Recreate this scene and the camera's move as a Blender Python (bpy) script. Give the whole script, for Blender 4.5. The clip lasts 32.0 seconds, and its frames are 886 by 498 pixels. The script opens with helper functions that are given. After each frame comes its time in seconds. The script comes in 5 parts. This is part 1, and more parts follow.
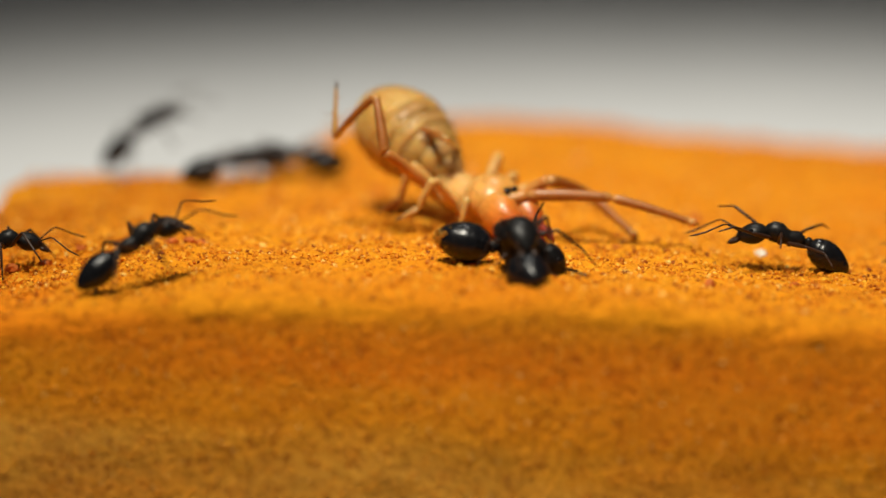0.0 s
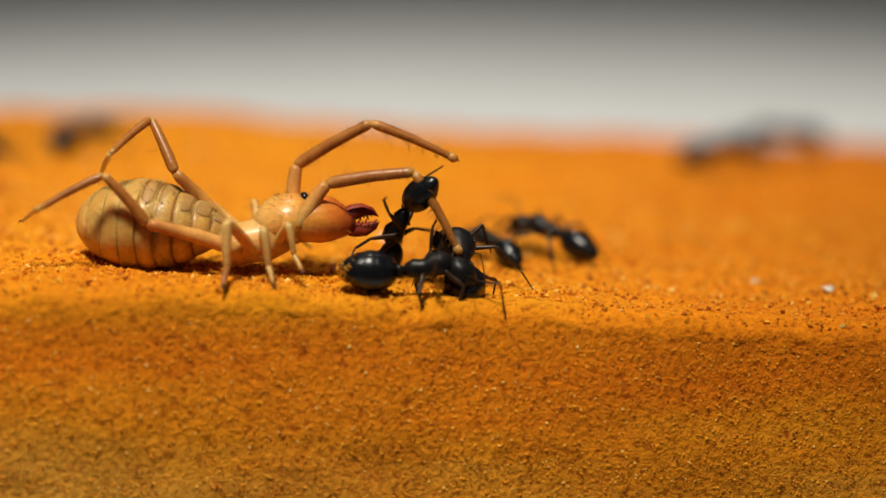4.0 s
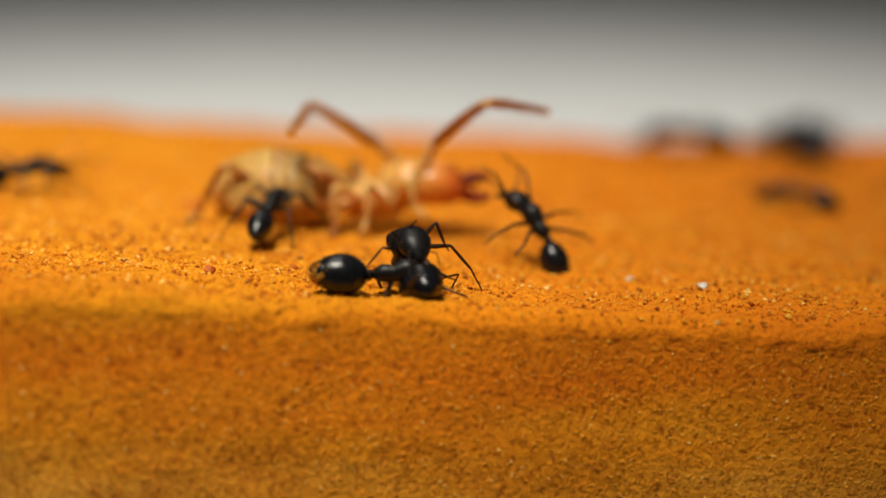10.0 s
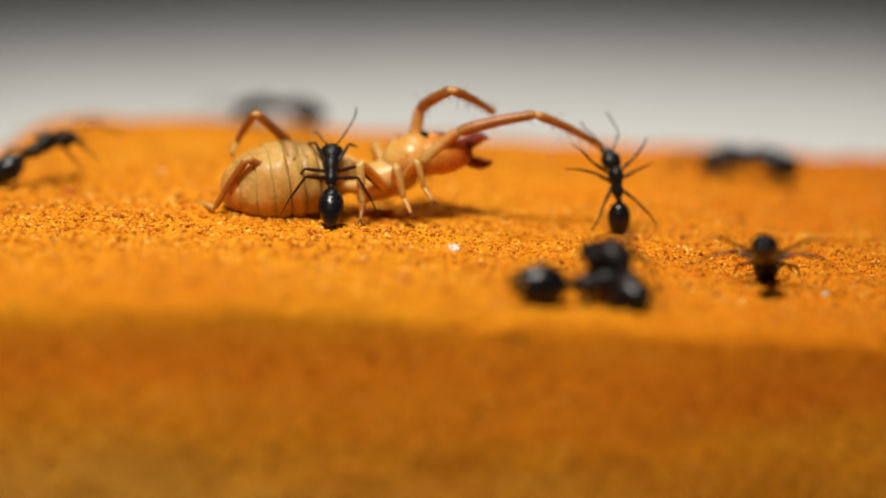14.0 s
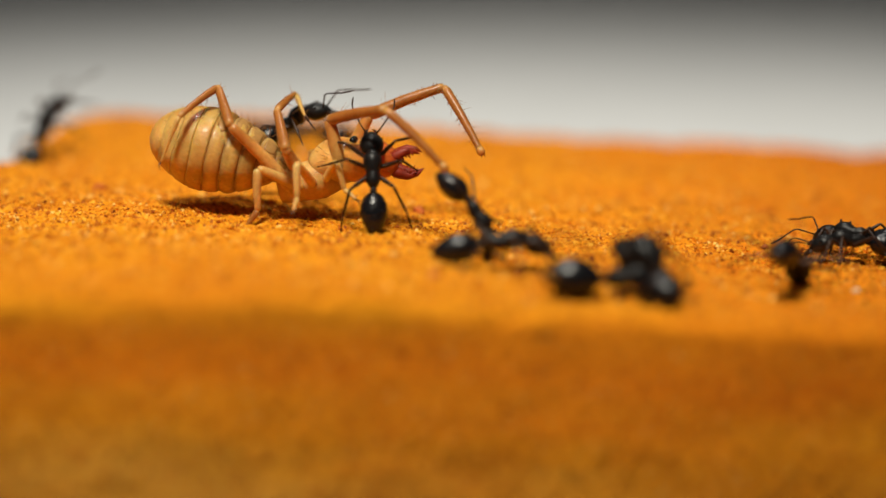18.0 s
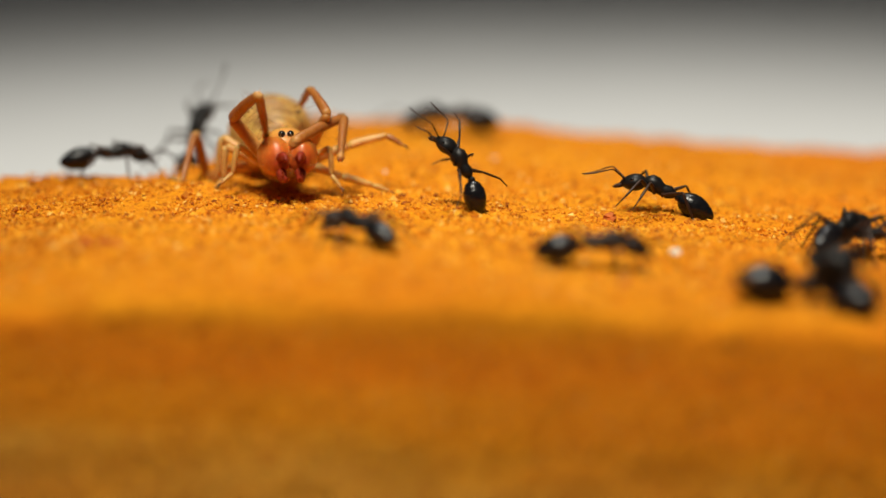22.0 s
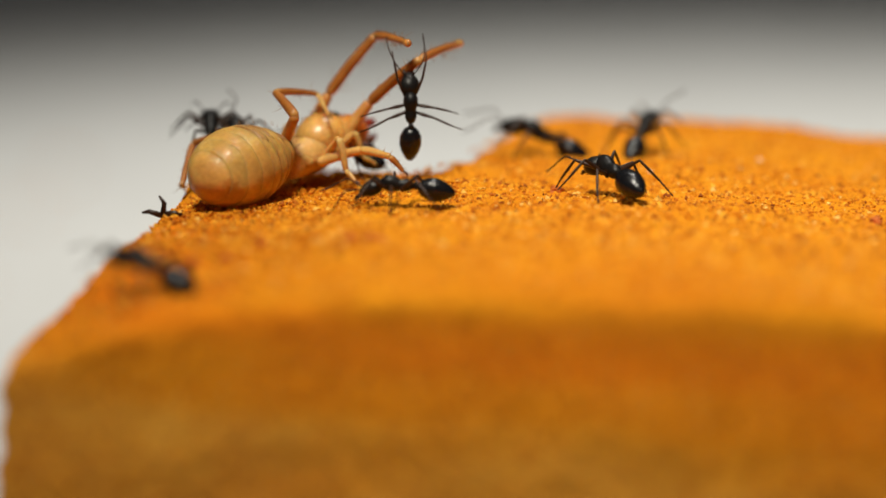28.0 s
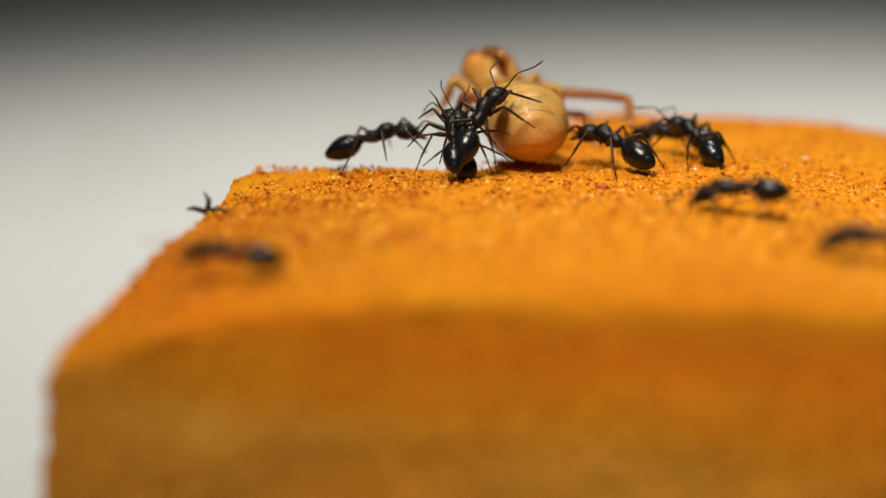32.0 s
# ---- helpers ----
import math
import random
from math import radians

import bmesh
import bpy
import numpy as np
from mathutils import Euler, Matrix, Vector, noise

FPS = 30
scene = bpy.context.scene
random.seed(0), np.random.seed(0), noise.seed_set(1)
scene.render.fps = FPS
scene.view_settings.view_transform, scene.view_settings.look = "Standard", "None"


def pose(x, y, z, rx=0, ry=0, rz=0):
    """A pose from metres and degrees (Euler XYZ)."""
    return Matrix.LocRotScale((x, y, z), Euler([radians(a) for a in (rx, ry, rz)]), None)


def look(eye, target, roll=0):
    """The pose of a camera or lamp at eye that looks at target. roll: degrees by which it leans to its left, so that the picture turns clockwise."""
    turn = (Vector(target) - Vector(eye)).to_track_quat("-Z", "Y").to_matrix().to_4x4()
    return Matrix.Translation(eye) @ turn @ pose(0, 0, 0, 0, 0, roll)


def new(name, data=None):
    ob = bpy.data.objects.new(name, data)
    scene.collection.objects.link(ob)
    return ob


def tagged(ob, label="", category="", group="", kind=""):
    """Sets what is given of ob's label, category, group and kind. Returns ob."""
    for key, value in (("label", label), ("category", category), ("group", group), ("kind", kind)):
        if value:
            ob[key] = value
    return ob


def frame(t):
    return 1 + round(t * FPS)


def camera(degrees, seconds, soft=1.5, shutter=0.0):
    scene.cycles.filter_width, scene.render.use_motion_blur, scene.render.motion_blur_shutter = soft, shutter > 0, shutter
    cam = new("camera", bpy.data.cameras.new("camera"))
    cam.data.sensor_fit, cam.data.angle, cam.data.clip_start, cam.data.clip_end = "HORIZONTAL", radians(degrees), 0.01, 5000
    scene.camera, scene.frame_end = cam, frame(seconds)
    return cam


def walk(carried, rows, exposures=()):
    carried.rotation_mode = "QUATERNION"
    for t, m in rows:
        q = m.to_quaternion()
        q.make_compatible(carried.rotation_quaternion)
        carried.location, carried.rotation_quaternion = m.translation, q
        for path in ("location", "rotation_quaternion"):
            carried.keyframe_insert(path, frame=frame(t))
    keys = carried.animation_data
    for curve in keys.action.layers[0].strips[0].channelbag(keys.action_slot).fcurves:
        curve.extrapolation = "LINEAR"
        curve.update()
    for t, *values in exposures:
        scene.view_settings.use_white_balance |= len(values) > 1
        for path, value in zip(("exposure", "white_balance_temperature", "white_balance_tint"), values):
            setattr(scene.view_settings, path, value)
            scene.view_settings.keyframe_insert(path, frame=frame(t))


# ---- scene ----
cam = camera(15, 32.0, soft=1.5)
cam.data.dof.use_dof = True
cam.data.dof.aperture_fstop = 8.2
FOCUS = new("focus_point")
cam.data.dof.focus_object = FOCUS
walk(cam, [
    (0.0, pose(0, 0, 0.0598, 78.548, 0, 2.627)), (0.3, pose(0, 0, 0.0598, 78.542, 0, 1.809)), (0.6, pose(0, 0, 0.0598, 78.537, 0, 1.068)),
    (1.0, pose(0, 0, 0.0598, 78.529, 0, 0.125)), (1.5, pose(0, 0, 0.0598, 78.476, 0, -0.356)), (2.0, pose(0, 0, 0.0598, 78.423, 0, -1.376)),
    (2.5, pose(0, 0, 0.0598, 78.317, 0, -3.117)), (3.0, pose(0, 0, 0.0598, 78.317, 0, -3.656)), (3.5, pose(0, 0, 0.0598, 78.322, 0, -3.887)),
    (5.5, pose(0, 0, 0.0598, 78.341, 0, -3.906)), (6.0, pose(0, 0, 0.0598, 78.346, 0, -4.079)), (7.0, pose(0, 0, 0.0598, 78.360, 0, -4.089)),
    (8.0, pose(0, 0, 0.0598, 78.375, 0, -4.060)), (8.5, pose(0, 0, 0.0598, 78.375, 0, -4.079)), (9.0, pose(0, 0, 0.0598, 78.375, 0, -4.503)),
    (9.5, pose(0, 0, 0.0598, 78.346, 0, -5.407)), (10.0, pose(0, 0, 0.0598, 78.317, 0, -6.071)), (10.5, pose(0, 0, 0.0598, 78.365, 0, -6.389)),
    (11.0, pose(0, 0, 0.0598, 78.442, 0, -6.331)), (11.5, pose(0, 0, 0.0598, 78.466, 0, -6.013)), (12.0, pose(0, 0, 0.0598, 78.490, 0, -4.801)),
    (12.5, pose(0, 0, 0.0598, 78.495, 0, -3.800)), (13.0, pose(0, 0, 0.0598, 78.500, 0, -3.329)), (13.5, pose(0, 0, 0.0598, 78.505, 0, -3.137)),
    (14.0, pose(0, 0, 0.0598, 78.510, 0, -2.684)), (14.5, pose(0, 0, 0.0598, 78.500, 0, -2.665)), (16.5, pose(0, 0, 0.0598, 78.462, 0, -2.107)),
    (17.0, pose(0, 0, 0.0598, 78.452, 0, -2.117)), (18.0, pose(0, 0, 0.0598, 78.442, 0, -2.155)), (19.0, pose(0, 0, 0.0598, 78.529, 0, -1.867)),
    (19.5, pose(0, 0, 0.0598, 78.538, 0, -0.520)), (20.0, pose(0, 0, 0.0598, 78.548, 0, 0.231)), (20.5, pose(0, 0, 0.0598, 78.529, 0, 0.760)),
    (21.0, pose(0, 0, 0.0598, 78.510, 0, 0.876)), (21.5, pose(0, 0, 0.0598, 78.529, 0, 0.924)), (22.0, pose(0, 0, 0.0598, 78.548, 0, 1.155)),
    (22.5, pose(0, 0, 0.0598, 78.553, 0, 1.501)), (23.0, pose(0, 0, 0.0598, 78.558, 0, 1.674)), (23.5, pose(0, 0, 0.0598, 78.543, 0, 2.126)),
    (24.0, pose(0, 0, 0.0598, 78.529, 0, 2.521)), (24.5, pose(0, 0, 0.0598, 78.534, 0, 3.060)), (25.0, pose(0, 0, 0.0598, 78.538, 0, 3.473)),
    (25.5, pose(0, 0, 0.0598, 78.537, 0, 3.820)), (27.5, pose(0, 0, 0.0598, 78.530, 0, 5.205)), (28.0, pose(0, 0, 0.0598, 78.529, 0, 5.734)),
    (29.0, pose(0, 0, 0.0598, 78.517, 0, 5.811)), (29.5, pose(0, 0, 0.0598, 78.511, 0, 5.975)), (30.0, pose(0, 0, 0.0598, 78.505, 0, 6.004)),
    (30.5, pose(0, 0, 0.0598, 78.499, 0, 6.004)), (31.0, pose(0, 0, 0.0598, 78.493, 0, 6.571)), (31.5, pose(0, 0, 0.0598, 78.487, 0, 6.571)),
    (32.0, pose(0, 0, 0.0598, 78.481, 0, 6.504))])

# the lens pulls its focus back and forth over the block
walk(FOCUS, [(t, pose(0, y, 0)) for t, y in (
    (0.0, 0.292), (0.5, 0.293), (1.0, 0.298), (1.5, 0.303), (2.0, 0.309), (2.5, 0.284), (3.0, 0.283), (9.0, 0.282), (10.0, 0.288), (10.5, 0.297),
    (11.0, 0.298), (12.0, 0.302), (13.0, 0.305), (14.0, 0.307), (16.5, 0.308), (18.0, 0.309), (19.0, 0.311), (20.0, 0.315), (22.0, 0.317), (23.0, 0.3185), (24.0, 0.3215),
    (25.0, 0.3235), (28.0, 0.3225), (29.0, 0.322), (30.0, 0.324), (31.0, 0.324), (32.0, 0.330))])

# ---- light: two added spots, unseen, one over the table behind the block, a smaller one over the camera, and a dim room ----
world = bpy.data.worlds.new("room_light")
scene.world = world
world.use_nodes = True
world.node_tree.nodes["Background"].inputs[0].default_value = (1.0, 0.96, 0.92, 1)
world.node_tree.nodes["Background"].inputs[1].default_value = 0.10


def unseen_spot(eye, target, watts, cone, size, colour):
    lamp = bpy.data.lights.new("unseen_spot", "SPOT")
    lamp.energy, lamp.color = watts, colour
    lamp.spot_size, lamp.spot_blend, lamp.shadow_soft_size = radians(cone), 1.0, size
    new("unseen_spot", lamp).matrix_world = look(eye, target)


# added to whiten the table, its cone fading to grey farther off
unseen_spot((0.02, 0.62, 0.70), (0.02, 0.605, -0.065), 66.0, 55, 0.07, (1.0, 0.965, 0.88))
# added to brighten the block's top and face, its narrow cone dimming the sides
unseen_spot((-0.07, 0.09, 0.50), (-0.003, 0.303, -0.004), 47.0, 25, 0.06, (1.0, 0.94, 0.79))
scene.view_settings.exposure = -1.40

MM = 0.001


# ---- materials ----
def material(name, rough=0.5, spec=0.5):
    m = bpy.data.materials.new(name)
    m.use_nodes = True
    b = m.node_tree.nodes["Principled BSDF"]
    b.inputs["Roughness"].default_value = rough
    b.inputs["Specular IOR Level"].default_value = spec
    return m, m.node_tree.nodes, m.node_tree.links, b


def ramp(nodes, stops):
    r = nodes.new("ShaderNodeValToRGB")
    while len(r.color_ramp.elements) < len(stops):
        r.color_ramp.elements.new(0.5)
    for e, (p, c) in zip(r.color_ramp.elements, stops):
        e.position, e.color = p, (*c, 1)
    return r


def noise_node(nodes, links, scale, detail=4.0, rough=0.6, space="Object"):
    co = nodes.new("ShaderNodeTexCoord")
    n = nodes.new("ShaderNodeTexNoise")
    n.inputs["Scale"].default_value, n.inputs["Detail"].default_value = scale, detail
    n.inputs["Roughness"].default_value = rough
    links.new(co.outputs[space], n.inputs["Vector"])
    return n


def bump(nodes, links, b, sources, distance):
    prev = None
    for src, strength in sources:
        k = nodes.new("ShaderNodeBump")
        k.inputs["Strength"].default_value, k.inputs["Distance"].default_value = strength, distance
        links.new(src, k.inputs["Height"])
        if prev:
            links.new(prev.outputs[0], k.inputs["Normal"])
        prev = k
    links.new(prev.outputs[0], b.inputs["Normal"])


def sand_material():
    m, n, l, b = material("orange_sandstone", 0.9, 0.15)
    big = noise_node(n, l, 70, 5)
    fine = noise_node(n, l, 1500, 3, 0.7)
    mid = noise_node(n, l, 330, 4, 0.7)
    base = ramp(n, [(0.3, (0.70, 0.240, 0.006)), (0.55, (0.77, 0.290, 0.007)), (0.75, (0.82, 0.330, 0.010))])
    l.new(big.outputs[0], base.inputs[0])
    speck = ramp(n, [(0.33, (0.38, 0.17, 0.06)), (0.45, (0.86, 0.82, 0.78)), (0.60, (1.0, 1.0, 1.0)), (0.72, (1.28, 1.26, 1.2))])
    l.new(fine.outputs[0], speck.inputs[0])
    mul = n.new("ShaderNodeMix")
    mul.data_type, mul.blend_type = "RGBA", "MULTIPLY"
    mul.inputs["Factor"].default_value = 0.8
    l.new(base.outputs[0], mul.inputs["A"])
    l.new(speck.outputs[0], mul.inputs["B"])
    red = ramp(n, [(0.60, (1, 1, 1)), (0.74, (0.86, 0.62, 0.45))])
    l.new(mid.outputs[0], red.inputs[0])
    mul2 = n.new("ShaderNodeMix")
    mul2.data_type, mul2.blend_type = "RGBA", "MULTIPLY"
    mul2.inputs["Factor"].default_value = 0.65
    l.new(mul.outputs["Result"], mul2.inputs["A"])
    l.new(red.outputs[0], mul2.inputs["B"])
    co = n.new("ShaderNodeTexCoord")
    stretch = n.new("ShaderNodeMapping")
    stretch.inputs["Scale"].default_value = (0.35, 0.5, 2.2)
    l.new(co.outputs["Object"], stretch.inputs["Vector"])
    bands = n.new("ShaderNodeTexNoise")
    bands.inputs["Scale"].default_value, bands.inputs["Detail"].default_value = 62, 3
    l.new(stretch.outputs[0], bands.inputs["Vector"])
    tint = ramp(n, [(0.36, (0.95, 0.84, 0.72)), (0.52, (1, 1, 1)), (0.66, (1.0, 1.04, 1.08))])
    l.new(bands.outputs[0], tint.inputs[0])
    mul3 = n.new("ShaderNodeMix")
    mul3.data_type, mul3.blend_type = "RGBA", "MULTIPLY"
    mul3.inputs["Factor"].default_value = 0.75
    l.new(mul2.outputs["Result"], mul3.inputs["A"])
    l.new(tint.outputs[0], mul3.inputs["B"])
    deep = n.new("ShaderNodeSeparateXYZ")
    l.new(co.outputs["Object"], deep.inputs[0])
    # the layers wave, and rise towards the left end
    wave = n.new("ShaderNodeMath")
    wave.operation, wave.inputs[1].default_value, wave.inputs[2].default_value = "MULTIPLY_ADD", 1.8, 0.1
    l.new(bands.outputs[0], wave.inputs[0])
    west = n.new("ShaderNodeMath")
    west.operation, west.inputs[1].default_value = "MINIMUM", 0.0
    l.new(deep.outputs[0], west.inputs[0])
    dip = n.new("ShaderNodeMath")
    dip.operation, dip.inputs[1].default_value, dip.inputs[2].default_value = "MULTIPLY_ADD", -15.0, 1.0
    l.new(west.outputs[0], dip.inputs[0])
    waved = n.new("ShaderNodeMath")
    waved.operation = "MULTIPLY"
    l.new(wave.outputs[0], waved.inputs[0])
    l.new(dip.outputs[0], waved.inputs[1])
    level = n.new("ShaderNodeMath")
    level.operation = "MULTIPLY"
    l.new(deep.outputs[2], level.inputs[0])
    l.new(waved.outputs[0], level.inputs[1])
    span = n.new("ShaderNodeMapRange")
    span.inputs["From Min"].default_value, span.inputs["From Max"].default_value = -0.026, -0.002
    l.new(level.outputs[0], span.inputs["Value"])
    strata = ramp(n, [(0.0, (0.98, 1.13, 5.0)), (0.26, (1.0, 1.05, 2.9)), (0.45, (1.03, 0.95, 1.1)), (0.62, (1.03, 0.89, 0.90)), (0.80, (1.07, 0.79, 0.68)), (0.92, (1.05, 0.85, 0.77)), (1.0, (1.0, 1.0, 1.0))])
    l.new(span.outputs[0], strata.inputs[0])
    mul4 = n.new("ShaderNodeMix")
    mul4.data_type, mul4.blend_type = "RGBA", "MULTIPLY"
    mul4.inputs["Factor"].default_value = 1.0
    l.new(mul3.outputs["Result"], mul4.inputs["A"])
    l.new(strata.outputs[0], mul4.inputs["B"])
    l.new(mul4.outputs["Result"], b.inputs["Base Color"])
    bump(n, l, b, [(mid.outputs[0], 0.2), (fine.outputs[0], 0.7)], 0.0006)
    return m


def grain_material():
    m, n, l, b = material("sand_grain", 0.75, 0.2)
    g = n.new("ShaderNodeNewGeometry")
    r = ramp(n, [(0.0, (0.22, 0.050, 0.005)), (0.07, (0.42, 0.11, 0.007)), (0.24, (0.66, 0.22, 0.008)),
                 (0.7, (0.78, 0.315, 0.010)), (0.93, (0.84, 0.41, 0.03)), (1.0, (0.88, 0.58, 0.16))])
    l.new(g.outputs["Random Per Island"], r.inputs[0])
    l.new(r.outputs[0], b.inputs["Base Color"])
    return m


def plain(name, colour, rough, spec=0.5, scale=900, spread=0.25, dist=0.00006, sss=0.0, coat=0.0):
    m, n, l, b = material(name, rough, spec)
    t = noise_node(n, l, scale, 5)
    lo = tuple(c * (1 - spread) for c in colour)
    hi = tuple(min(1, c * (1 + spread)) for c in colour)
    r = ramp(n, [(0.3, lo), (0.7, hi)])
    l.new(t.outputs[0], r.inputs[0])
    l.new(r.outputs[0], b.inputs["Base Color"])
    rr = n.new("ShaderNodeMapRange")
    rr.inputs["To Min"].default_value, rr.inputs["To Max"].default_value = rough * 0.7, min(1, rough * 1.4)
    l.new(t.outputs[0], rr.inputs["Value"])
    l.new(rr.outputs[0], b.inputs["Roughness"])
    bump(n, l, b, [(t.outputs[0], 0.4)], dist)
    if sss:
        b.inputs["Subsurface Weight"].default_value = sss
        b.inputs["Subsurface Radius"].default_value = (1.0, 0.45, 0.2)
        b.inputs["Subsurface Scale"].default_value = 0.002
    b.inputs["Coat Weight"].default_value = coat
    return m


def skin(name, stops, rough, sss, dist, wet=0.12):
    """Thin translucent skin, its colour running along the piece, with blotches and fine pores."""
    m, n, l, b = material(name, rough, 0.34)
    b.inputs["Coat Weight"].default_value, b.inputs["Coat Roughness"].default_value = wet, 0.16
    co = n.new("ShaderNodeTexCoord")
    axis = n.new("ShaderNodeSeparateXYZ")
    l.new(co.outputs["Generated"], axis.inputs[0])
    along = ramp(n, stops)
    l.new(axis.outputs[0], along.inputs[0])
    blotch, pores = noise_node(n, l, 330, 4, 0.65), noise_node(n, l, 2600, 3, 0.6)
    prev = along.outputs[0]
    for src, lo, hi in ((blotch, (0.80, 0.73, 0.62), (1.14, 1.14, 1.12)), (pores, (0.92, 0.88, 0.84), (1.06, 1.06, 1.06))):
        r = ramp(n, [(0.32, lo), (0.68, hi)])
        l.new(src.outputs[0], r.inputs[0])
        mul = n.new("ShaderNodeMix")
        mul.data_type, mul.blend_type = "RGBA", "MULTIPLY"
        mul.inputs["Factor"].default_value = 1.0
        l.new(prev, mul.inputs["A"])
        l.new(r.outputs[0], mul.inputs["B"])
        prev = mul.outputs["Result"]
    l.new(prev, b.inputs["Base Color"])
    rr = n.new("ShaderNodeMapRange")
    rr.inputs["To Min"].default_value, rr.inputs["To Max"].default_value = rough * 0.7, rough * 1.35
    l.new(blotch.outputs[0], rr.inputs["Value"])
    l.new(rr.outputs[0], b.inputs["Roughness"])
    bump(n, l, b, [(blotch.outputs[0], 0.5), (pores.outputs[0], 0.35)], dist)
    b.inputs["Subsurface Weight"].default_value = sss
    b.inputs["Subsurface Radius"].default_value = (1.0, 0.5, 0.22)
    b.inputs["Subsurface Scale"].default_value = 0.003
    return m


SAND = sand_material()
GRAIN = grain_material()
PAPER = plain("white_table_top", (0.78, 0.78, 0.76), 0.6, 0.3, 40, 0.05, 0.0002)
WALL = plain("grey_wall_paint", (0.32, 0.32, 0.33), 0.8, 0.2, 6, 0.1, 0.0005)
ANT = plain("black_ant_cuticle", (0.006, 0.006, 0.0075), 0.24, 0.42, 2500, 0.35, 0.00010)
ANT_DULL = plain("matt_black_ant_cuticle", (0.008, 0.007, 0.007), 0.38, 0.26, 3500, 0.4, 0.00005)
ANT_LEG = plain("brown_black_ant_leg", (0.034, 0.014, 0.007), 0.36, 0.32, 3000, 0.4, 0.00002)
ABDOMEN = skin("tan_abdomen_skin", [(0.0, (0.66, 0.37, 0.100)), (1.0, (0.62, 0.33, 0.085))], 0.46, 0.6, 0.00015)
# browner ring ends: darker membrane and the shade of the folds, both painted in
RING = skin("fold_shaded_ring_skin", [(0.0, (0.30, 0.130, 0.034)), (0.16, (0.58, 0.30, 0.080)), (0.5, (0.70, 0.40, 0.108)), (0.84, (0.58, 0.30, 0.080)), (1.0, (0.28, 0.110, 0.026))], 0.44, 0.55, 0.00015)
TERGITE = skin("tan_back_plate", [(0.0, (0.34, 0.155, 0.043)), (0.3, (0.47, 0.245, 0.078)), (1.0, (0.44, 0.22, 0.068))], 0.45, 0.2, 0.0001)
PROSOMA = skin("amber_head_skin", [(0.0, (0.70, 0.41, 0.125)), (0.55, (0.72, 0.36, 0.085)), (1.0, (0.72, 0.28, 0.046))], 0.36, 0.5, 0.00012, 0.3)
JAW = skin("amber_to_red_jaw_skin", [(0.0, (0.72, 0.34, 0.075)), (0.5, (0.70, 0.25, 0.036)), (0.8, (0.54, 0.12, 0.016)), (1.0, (0.30, 0.036, 0.008))], 0.33, 0.4, 0.00012, 0.3)
FANG = plain("dark_red_fang", (0.22, 0.020, 0.005), 0.5, 0.28, 900, 0.35, 0.00005, 0.15)
CLAW = plain("dark_brown_claw", (0.10, 0.035, 0.012), 0.35, 0.45, 900, 0.3, 0.00003)
LIMB = skin("brown_limb_with_pale_joints", [(0.0, (0.60, 0.31, 0.10)), (0.10, (0.39, 0.150, 0.030)), (0.5, (0.32, 0.112, 0.020)), (0.9, (0.36, 0.137, 0.028)), (1.0, (0.60, 0.33, 0.11))], 0.38, 0.2, 0.0001)
LIMB_AMBER = skin("amber_limb_base", [(0.0, (0.66, 0.36, 0.105)), (0.6, (0.58, 0.27, 0.068)), (1.0, (0.46, 0.19, 0.045))], 0.4, 0.4, 0.0001)
LIMB_PALE = skin("pale_tan_limb", [(0.0, (0.70, 0.42, 0.150)), (0.5, (0.66, 0.37, 0.118)), (1.0, (0.58, 0.30, 0.085))], 0.4, 0.5, 0.0001)
EYE = plain("black_eye", (0.004, 0.004, 0.005), 0.12, 0.6, 900, 0.1, 0.00001)
RED = plain("red_pebble", (0.50, 0.115, 0.012), 0.6, 0.3, 1200, 0.35, 0.0003)
WHITE = plain("white_quartz", (0.80, 0.76, 0.66), 0.35, 0.5, 1500, 0.15, 0.0002)


# ---- mesh helpers ----
def part(name, bm, mat, parent=None, label="", smooth=True):
    me = bpy.data.meshes.new(name)
    bm.to_mesh(me)
    bm.free()
    return linked(name, me, mat, parent, label, smooth)


def linked(name, me, mat, parent=None, label="", smooth=True):
    if not me.materials:
        me.materials.append(mat)
        if smooth:
            me.polygons.foreach_set("use_smooth", [True] * len(me.polygons))
    ob = new(name, me)
    ob.parent = parent
    if label:
        tagged(ob, label)
    return ob


def tube(bm, pts, radii, sides=10, squash=1.0, up=Vector((0, 0, 1))):
    """A closed round body along pts, with a radius at each."""
    pts = [Vector(p) for p in pts]
    rings = []
    for i, p in enumerate(pts):
        d = (pts[min(i + 1, len(pts) - 1)] - pts[max(i - 1, 0)]).normalized()
        ref = up if abs(d.dot(up)) < 0.95 else Vector((1, 0, 0))
        a = d.cross(ref).normalized()
        b = a.cross(d)
        rings.append([bm.verts.new(p + (a * math.cos(k * math.tau / sides) + b * math.sin(k * math.tau / sides) * squash) * radii[i])
                      for k in range(sides)])
    for r, s in zip(rings, rings[1:]):
        for k in range(sides):
            bm.faces.new((r[k], r[(k + 1) % sides], s[(k + 1) % sides], s[k]))
    bm.faces.new(rings[0][::-1])
    bm.faces.new(rings[-1])
    bmesh.ops.recalc_face_normals(bm, faces=bm.faces)


